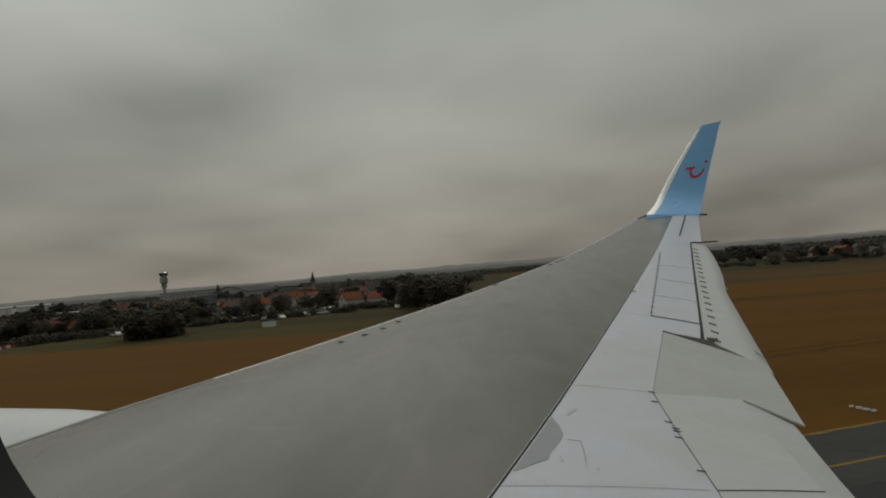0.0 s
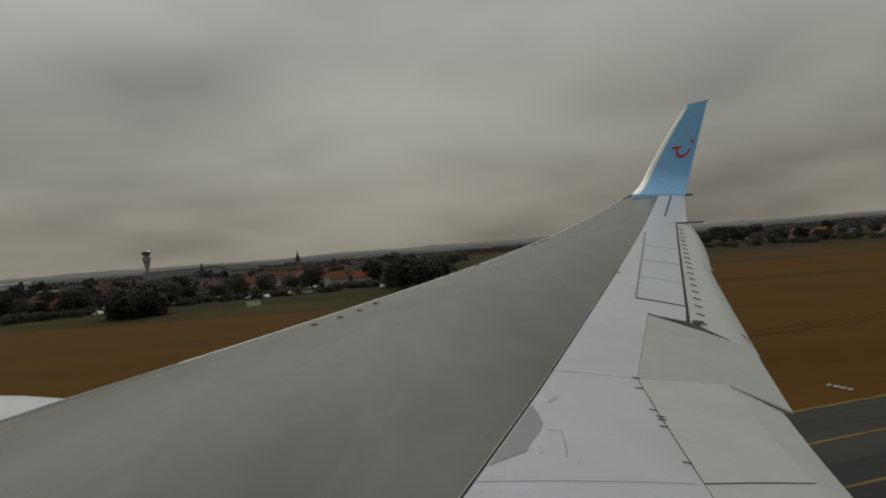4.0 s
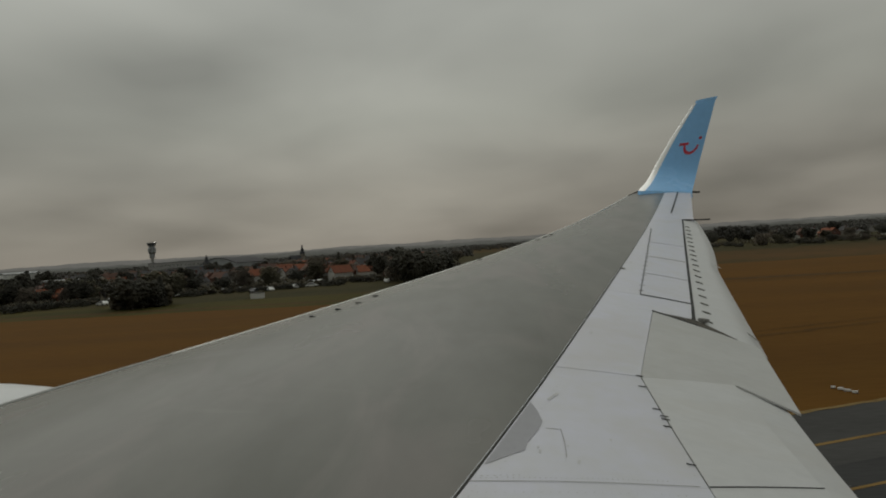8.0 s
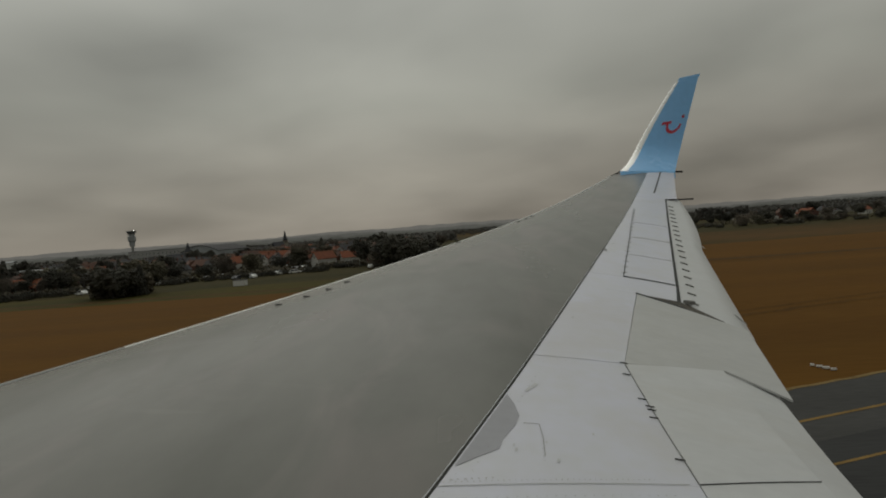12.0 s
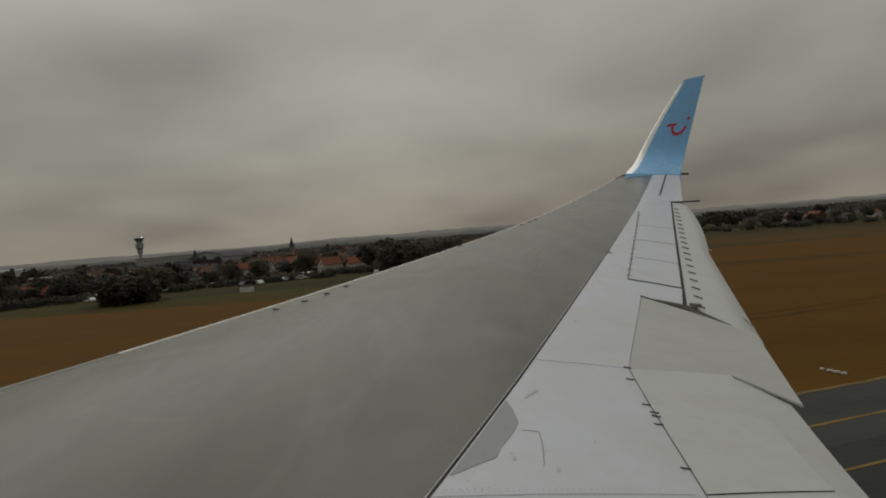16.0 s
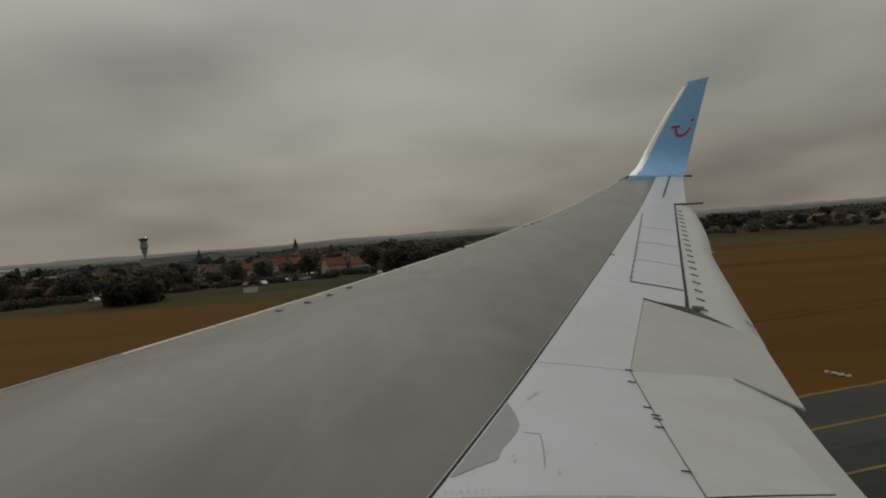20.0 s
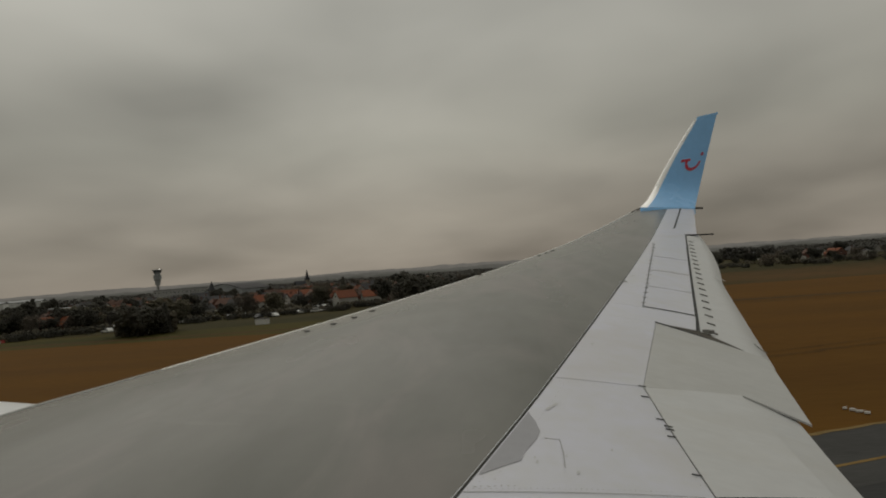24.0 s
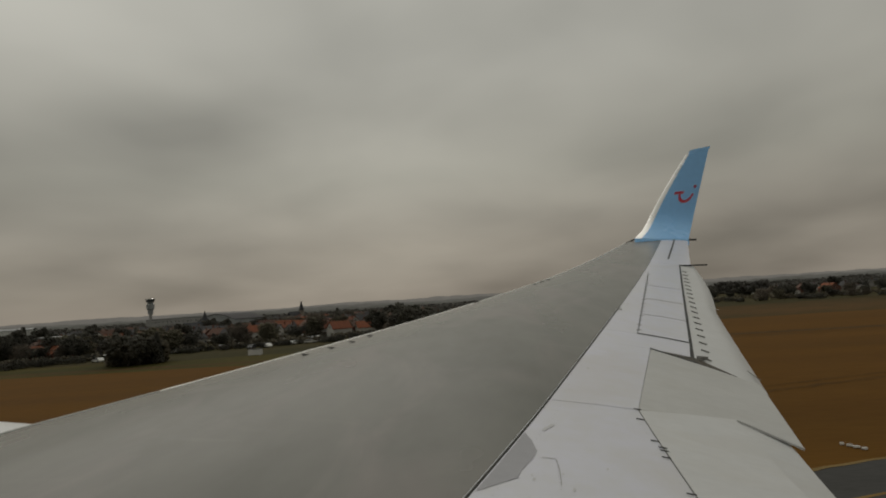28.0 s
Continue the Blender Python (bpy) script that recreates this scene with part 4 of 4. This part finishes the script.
for k in range(26):
    plant(rnd.choice(TREES[:3] + TREES[4:]), 35.5 + 0.62 * k + rnd.uniform(-0.3, 0.3), 262 + rnd.uniform(-12, 25), rnd.uniform(0.55, 0.9))
for k in range(16):
    plant(rnd.choice(TREES), -15.5 - 1.2 * k + rnd.uniform(-0.3, 0.3), 430 + rnd.uniform(-12, 50), rnd.uniform(0.5, 0.8))
for k in range(24):
    plant(rnd.choice(TREES), -13 - 1.0 * k + rnd.uniform(-0.4, 0.4), 560 + rnd.uniform(-20, 80), rnd.uniform(0.6, 0.95))
for k in range(20):
    plant(HEDGE, -12.5 - 1.35 * k + rnd.uniform(-0.5, 0.5), 392 + rnd.uniform(-8, 30), rnd.uniform(0.6, 1.1))
for k in range(11):
    plant(rnd.choice(TREES[:2] + TREES[4:]), -20.5 - 1.5 * k + rnd.uniform(-0.5, 0.5), 384 + rnd.uniform(-6, 20), rnd.uniform(0.4, 0.7))
for k in range(34):
    plant(HEDGE, 5 + 1.25 * k + rnd.uniform(-0.3, 0.3), 232 + rnd.uniform(-8, 12), rnd.uniform(0.5, 0.9))


def woods(name, spots, mat, seed, label):
    """Far woodland as one body of small clumps."""
    rnd2 = random.Random(seed)
    bm = bmesh.new()
    verts, faces = [], []
    for az0, az1, r0, r1, h, n in spots:
        for _ in range(n):
            az, r = rnd2.uniform(az0, az1), rnd2.uniform(r0, r1)
            x, y = polar(az, r)
            if name == "garden_shrubs" and r > 206 and noise.noise((x * 0.06, y * 0.06, 3.0)) < -0.02:
                continue
            top = h * (0.7 + 0.5 * noise.noise((x * 0.02, y * 0.02, seed)))
            c = Vector((x, y, top * rnd2.random() ** 0.7))
            s = rnd2.uniform(0.45, 1.05) if name == "garden_shrubs" else rnd2.uniform(1.0, 2.4)
            i = len(verts)
            verts += [c + Vector((rnd2.uniform(0.6, 1) * sx * s, rnd2.uniform(0.6, 1) * sy * s, rnd2.uniform(0.6, 1) * sz * s))
                      for sx, sy, sz in ((1, 0, 0), (-1, 0, 0), (0, 1, 0), (0, -1, 0), (0, 0, 1), (0, 0, -1))]
            faces += [(i + a, i + b, i + e) for a, b, e in ((0, 2, 4), (2, 1, 4), (1, 3, 4), (3, 0, 4), (2, 0, 5), (1, 2, 5), (3, 1, 5), (0, 3, 5))]
    bm.free()
    me = bpy.data.meshes.new(name)
    me.from_pydata([tuple(v) for v in verts], [], faces)
    me.materials.append(mat)
    for q in me.polygons:
        q.use_smooth = True
    return tagged(new(name, me), label, "woodland", kind="stuff")


# Shrub and wood colours are lightened to carry the haze over the village.
SHRUB = let_through(material("hazy_garden_shrubbery", (0.155, 0.138, 0.104), 0.95, 0.0, 0.25, 0.05, 0.6, 0.0, (1, 1, 1), "World"), 0.45)
WOOD = let_through(material("hazy_winter_woodland", (0.160, 0.156, 0.142), 0.95, 0.0, 0.2, 0.02, 0.3, 0.0, (1, 1, 1), "World"), 0.5)
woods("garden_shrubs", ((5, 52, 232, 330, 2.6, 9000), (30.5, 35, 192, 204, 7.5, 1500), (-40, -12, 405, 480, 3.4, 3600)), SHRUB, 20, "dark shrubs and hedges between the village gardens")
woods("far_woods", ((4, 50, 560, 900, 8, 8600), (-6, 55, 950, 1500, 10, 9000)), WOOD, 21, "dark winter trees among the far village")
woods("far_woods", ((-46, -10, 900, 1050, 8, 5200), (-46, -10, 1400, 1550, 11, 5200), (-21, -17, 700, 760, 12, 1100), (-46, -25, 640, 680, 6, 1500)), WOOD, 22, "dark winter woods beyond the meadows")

# ---- control tower ----
# Haze is put into the concrete and cladding colours, pale reflection into cab glass.
CONCRETE = material("grey_concrete", (0.33, 0.33, 0.32), 0.85, 0.0, 0.15, 0.3, 3.0)
CAB_GLASS = material("pale_cab_glass", (0.10, 0.11, 0.12), 0.08, 0.0, 0.05, 2.0, 10.0)
CLAD = material("blue_grey_cladding", (0.30, 0.32, 0.33), 0.6, 0.0, 0.15, 0.3, 3.0)


def column(bm, cx, cy, prof, n=10, turn=0.0):
    ring_tube(bm, [[(cx + r * math.cos(2 * math.pi * k / n + turn), cy + r * math.sin(2 * math.pi * k / n + turn), z) for k in range(n)] for z, r in prof])


tx, ty = polar(31.7, 900)
tower = thing("control_tower", pose(tx, ty, -2.5, 0, 0, 20), "slender grey airport control tower with flared cab", "control tower")
for dx in (-2.2, 2.2):
    bm = bmesh.new()
    column(bm, dx, 0, ((0, 1.5), (16, 1.3), (27, 1.2)))
    part("shaft", bm, CONCRETE, tower)
bm = bmesh.new()
column(bm, 0, 0, ((22, 2.6), (24, 3.4), (28, 3.6), (30, 4.9), (35.5, 5.1), (36.2, 3.4)), 12)
part("service_drum", bm, CLAD, tower, "blue-grey clad service drum")
bm = bmesh.new()
column(bm, 0, 0, ((36.2, 3.6), (38.5, 4.3), (39.0, 5.0)), 8)
cabp = part("cab_base", bm, CLAD, tower)
for k in range(8):
    bm = bmesh.new()
    a, b = k * math.pi / 4, (k + 1) * math.pi / 4
    pr = [(4.9, a + 0.03, 39.05), (4.9, b - 0.03, 39.05), (5.8, b - 0.03, 41.9), (5.8, a + 0.03, 41.9)]
    f = [bm.verts.new((r * math.cos(q), r * math.sin(q), z)) for r, q, z in pr]
    g = [bm.verts.new(((r - 0.15) * math.cos(q), (r - 0.15) * math.sin(q), z)) for r, q, z in pr]
    bm.faces.new(f)
    bm.faces.new(g[::-1])
    for i in range(4):
        bm.faces.new((f[i], f[(i + 1) % 4], g[(i + 1) % 4], g[i]))
    part("pane", bm, CAB_GLASS, cabp)
bm = bmesh.new()
column(bm, 0, 0, ((41.9, 6.6), (42.6, 6.4), (43.0, 3.0)), 8)
part("cab_roof", bm, CONCRETE, tower)
bm = bmesh.new()
column(bm, 0.4, 0.2, ((43.0, 0.15), (47.0, 0.06)), 5)
part("mast", bm, CONCRETE, tower)
BEACON = material("tower_beacon_glow", (0.9, 0.9, 0.85), 0.4, 0.0, 0.02)
BEACON.node_tree.nodes["Principled BSDF"].inputs["Emission Color"].default_value = (1, 0.97, 0.9, 1)
BEACON.node_tree.nodes["Principled BSDF"].inputs["Emission Strength"].default_value = 1.2
for dx in (-1.6, 1.8):
    bm = bmesh.new()
    column(bm, dx, -3.0, ((42.7, 0.35), (43.3, 0.5), (43.8, 0.3)), 8)
    part("beacon", bm, BEACON, tower, "lit white roof beacon")

# ---- airport buildings ----
BRICK_LONG = material("brown_brick_block", (0.120, 0.066, 0.050), 0.9, 0.0, 0.2, 0.5, 6.0)
ROOF_GREY = material("grey_sheet_roof", (0.20, 0.205, 0.205), 0.55, 0.0, 0.12, 0.3, 3.0)


def long_block(az, r, turn, w, d, h, storeys, bays, wall, label, name):
    """A flat-roofed building with rows of windows along both fronts."""
    x, y = polar(az, r)
    root = thing(name, pose(x, y, 0, 0, 0, turn), label, "building")
    bm = bmesh.new()
    box(bm, -w / 2, w / 2, -d / 2, d / 2, 0, h)
    part("wall", bm, wall, root)
    bm = bmesh.new()
    box(bm, -w / 2 - 0.3, w / 2 + 0.3, -d / 2 - 0.3, d / 2 + 0.3, h + 0.004, h + 0.5)
    part("roof", bm, ROOF_GREY, root)
    for f in range(storeys):
        z = 1.0 + f * (h - 0.6) / storeys
        for b in range(bays):
            xx = -w / 2 + w * (b + 0.5) / bays
            for sg in (-1, 1):
                bm = bmesh.new()
                box(bm, xx - 0.8, xx + 0.8, sg * d / 2 - 0.05, sg * d / 2 + 0.05, z, z + 1.5)
                win = part("window", bm, FRAME, root)
                bm = bmesh.new()
                box(bm, xx - 0.66, xx + 0.66, sg * d / 2 - 0.07, sg * d / 2 + 0.07, z + 0.13, z + 1.37)
                part("pane", bm, GLASS, win)
    return root


long_block(38.2, 318, 62, 34, 11, 7.2, 2, 9, BRICK_LONG, "long two-storey brown brick building with white windows", "office_building")
long_block(29.3, 660, 75, 70, 22, 12.5, 3, 14, CONCRETE, "long grey concrete terminal building beside the control tower", "terminal_building")


def arched_hall(az, r, turn, w, d, eave, rise, label):
    """A hall under one shallow curved roof."""
    x, y = polar(az, r)
    root = thing("hangar", pose(x, y, 0, 0, 0, turn), label, "hangar")
    arc = [(-w / 2 + w * i / 14, eave + rise * math.sin(math.pi * i / 14)) for i in range(15)]
    bm = bmesh.new()
    ring_tube(bm, [[(-w / 2, yy, 0)] + [(px, yy, pz - 0.1) for px, pz in arc] + [(w / 2, yy, 0)] for yy in (-d / 2, d / 2)])
    part("wall", bm, CLAD, root)
    bm = bmesh.new()
    ring_tube(bm, [[(px * 1.02, yy, pz) for px, pz in arc] + [(px * 1.02, yy, pz + 0.35) for px, pz in arc[::-1]] for yy in (-d / 2 - 0.6, d / 2 + 0.6)])
    part("roof", bm, ROOFS[1], root, "dark shallow curved roof")
    for sg in (-1, 1):
        bm = bmesh.new()
        box(bm, -w * 0.32, w * 0.32, sg * d / 2 - 0.1, sg * d / 2 + 0.1, 0, eave * 0.9)
        part("door", bm, CONCRETE, root)
    return root


arched_hall(25.4, 560, 65, 46, 30, 8.5, 5.0, "large hangar with dark shallow curved roof")
arched_hall(-33.4, 500, 40, 24, 16, 4.6, 2.4, "pale farm hall with dark curved roof")

WHITE_CLAD = material("white_sheet_cladding", (0.62, 0.63, 0.61), 0.6, 0.0, 0.08, 0.2, 2.0)
WORN_RED = material("worn_red_plastic", (0.34, 0.035, 0.025), 0.6, 0.0, 0.15, 2.0, 12.0)


def white_hall(az, r, turn, w, d, h):
    """A tall white hall of seamed sheet with a shallow roof."""
    x, y = polar(az, r)
    root = thing("white_hall", pose(x, y, 0, 0, 0, turn), "tall white sheet-clad airport hall with seamed walls", "hangar", "white airport halls")
    bm = bmesh.new()
    box(bm, -w / 2, w / 2, -d / 2, d / 2, 0, h)
    wall = part("wall", bm, WHITE_CLAD, root)
    for k in range(9):
        for sg in (-1, 1):
            bm = bmesh.new()
            xx = -w / 2 + w * (k + 0.5) / 9
            box(bm, xx - 0.12, xx + 0.12, sg * d / 2 - 0.06, sg * d / 2 + 0.06, 0, h - 0.2)
            part("seam", bm, ROOF_GREY, wall)
    bm = bmesh.new()
    ring_tube(bm, [[(xx, -d / 2 - 0.3, h + 0.004), (xx, 0, h + 1.2), (xx, d / 2 + 0.3, h + 0.004), (xx, d / 2 + 0.3, h + 0.4), (xx, 0, h + 1.6), (xx, -d / 2 - 0.3, h + 0.4)] for xx in (-w / 2 - 0.3, w / 2 + 0.3)])
    part("roof", bm, ROOF_GREY, root)
    return root


for az, r, w in ((41.6, 560, 36), (44.6, 520, 44), (48.2, 480, 40)):
    white_hall(az, r, az + 80, w, 24, 11)


def barrier_block(colour, label):
    root = thing("barrier_block", pose(0, 0, -95), label, "barrier", "barrier blocks on the apron edge")
    bm = bmesh.new()
    prof = [(-0.3, 0), (0.3, 0), (0.3, 0.12), (0.14, 0.3), (0.12, 0.85), (-0.12, 0.85), (-0.14, 0.3), (-0.3, 0.12)]
    ring_tube(bm, [[(-0.95, a, b) for a, b in prof], [(0.95, a, b) for a, b in prof]])
    part("body", bm, colour, root)
    return root


BLOCKS = [barrier_block(WORN_RED, "red plastic barrier block on the apron edge"), barrier_block(FRAME, "white plastic barrier block on the apron edge")]
for k in range(22):
    x, y = polar(42.6 + 0.28 * k, 226 - 1.2 * k)
    copy_thing(BLOCKS[k % 2], pose(x, y, 0.05, 0, 0, 20 + 90))

# ---- churches ----
STONE = material("pale_church_stone", (0.27, 0.245, 0.205), 0.9, 0.0, 0.2, 0.4, 4.0)
SLATE = material("dark_spire_slate", (0.035, 0.036, 0.04), 0.8, 0.0, 0.25, 0.4, 4.0)


def church(az, r, body, top, w, label):
    x, y = polar(az, r)
    root = thing("church", pose(x, y, 0, 0, 0, az + 20), label, "church")
    bm = bmesh.new()
    box(bm, -w / 2, w / 2, -w / 2, w / 2, 0, body)
    tw = part("bell_tower", bm, STONE, root)
    for sx in (-1, 1):
        bm = bmesh.new()
        box(bm, sx * w / 2 - 0.1, sx * w / 2 + 0.1, -0.6, 0.6, body - 3.2, body - 1.0)
        part("belfry_opening", bm, DOOR, tw)
    bm = bmesh.new()
    column(bm, 0, 0, ((body - 0.4, w * 0.74), (body + (top - body) * 0.3, w * 0.42), (top, 0.12)), 8, math.pi / 8)
    part("spire", bm, SLATE, root)
    bm = bmesh.new()
    box(bm, -w * 0.8, w * 0.8, w / 2, w / 2 + 14, 0, body * 0.5)
    part("nave", bm, STONE, root)
    bm = bmesh.new()
    for sgn in (-1, 1):
        prof = [(0, body * 0.85), (sgn * w * 0.9, body * 0.48), (sgn * w * 0.9, body * 0.52), (0, body * 0.89)]
        ring_tube(bm, [[(xx, w / 2 + 0.02, z) for xx, z in prof], [(xx, w / 2 + 14.2, z) for xx, z in prof]])
    part("roof", bm, SLATE, root)


church(27.5, 520, 9.5, 16.5, 4.4, "small stone church with dark pointed spire")
church(19.4, 820, 13, 25.5, 5.0, "stone church with slim dark spire")

# ---- vehicles, shed and airfield signs ----
PAINTS = [material("white_car_paint", (0.66, 0.66, 0.64), 0.3, 0.0, 0.05, 1.0, 10.0), material("dark_car_paint", (0.03, 0.032, 0.036), 0.3, 0.0, 0.1, 1.0, 10.0)]
TYRE = material("black_tyre", (0.015, 0.015, 0.015), 0.85, 0.0, 0.1, 3.0, 20.0)


def car(paint, label):
    root = thing("car", pose(0, 0, -90), label, "car", "parked cars")
    bm = bmesh.new()
    prof = [(-2.1, 0.35), (2.1, 0.35), (2.15, 0.75), (1.2, 0.92), (0.6, 1.42), (-1.3, 1.45), (-1.95, 0.95), (-2.15, 0.8)]
    ring_tube(bm, [[(x, -0.85, z) for x, z in prof], [(x, 0.85, z) for x, z in prof]])
    body = part("body", bm, paint, root)
    bm = bmesh.new()
    prof = [(1.1, 0.97), (0.6, 1.36), (-1.25, 1.38), (-1.75, 0.98)]
    ring_tube(bm, [[(x, -0.86, z) for x, z in prof], [(x, 0.86, z) for x, z in prof]])
    part("cabin_glass", bm, GLASS, body)
    for x in (-1.35, 1.3):
        for y in (-0.8, 0.8):
            bm = bmesh.new()
            ring_tube(bm, [[(x + 0.33 * math.cos(k * 0.628), y + o, 0.33 + 0.33 * math.sin(k * 0.628)) for k in range(10)] for o in (-0.1, 0.1)])
            part("wheel", bm, TYRE, root)
    return root


CARS = [car(PAINTS[0], "white parked car on the village edge"), car(PAINTS[1], "dark parked car on the village edge")]
for k in range(18):
    x, y = polar(12 + 25 * ((k * 0.6180339) % 1), 222 + 26 * ((k * 0.7548777) % 1))
    copy_thing(CARS[1 if k % 5 == 4 else 0], pose(x, y, 0.06, 0, 0, rnd.uniform(0, 360)))
for az, r, i in ((18.0, 260, 0), (18.9, 256, 0), (17.1, 270, 0), (16.3, 262, 0), (20.3, 259, 0), (21.2, 266, 1), (15.2, 276, 0), (19.5, 280, 0), (27.3, 300, 0), (35.0, 240, 0),
                 (-22.4, 420, 0), (-26.5, 440, 0), (-30.0, 430, 1)):
    x, y = polar(az, r)
    copy_thing(CARS[i], pose(x, y, 0.06, 0, 0, rnd.uniform(0, 360)))

x, y = polar(23.5, 190)
shed = thing("shed", pose(x, y, 0.04, 0, 0, 88), "small white flat-roofed shed at the grass verge", "shed")
bm = bmesh.new()
box(bm, -1.7, 1.7, -1.1, 1.1, 0, 1.6)
part("wall", bm, FRAME, shed)
bm = bmesh.new()
box(bm, -1.8, 1.8, -1.2, 1.2, 1.6, 1.72)
part("roof", bm, ROOFS[1], shed)
bm = bmesh.new()
box(bm, -0.4, 0.4, -1.14, -1.10, 0, 1.5)
part("door", bm, DOOR, shed)


def sign_board(x, y, w, label):
    root = thing("airfield_sign", pose(x, y, 0.02, 0, 0, 70), label, "sign", "airfield signs")
    bm = bmesh.new()
    box(bm, -w / 2, w / 2, -0.08, 0.08, 0.06, 0.19)
    part("board", bm, PAINTS[0], root)
    for s in (-0.35, 0.35):
        bm = bmesh.new()
        box(bm, s * w - 0.04, s * w + 0.04, -0.04, 0.04, 0, 0.06)
        part("leg", bm, TYRE, root)


for x, y, w in ((45.5, -22.5, 0.34), (46.0, -22.25, 0.42), (46.5, -22.05, 0.36), (47.0, -21.8, 0.26)):
    sign_board(x, y, w, "low white airfield marker board on brown grass")

# Parked prototypes kept below ground are removed from the scene.
for src in TREES + [HEDGE] + HOUSES + CARS + BLOCKS:
    for o in (*src.children_recursive, src):
        bpy.data.objects.remove(o, do_unlink=True)
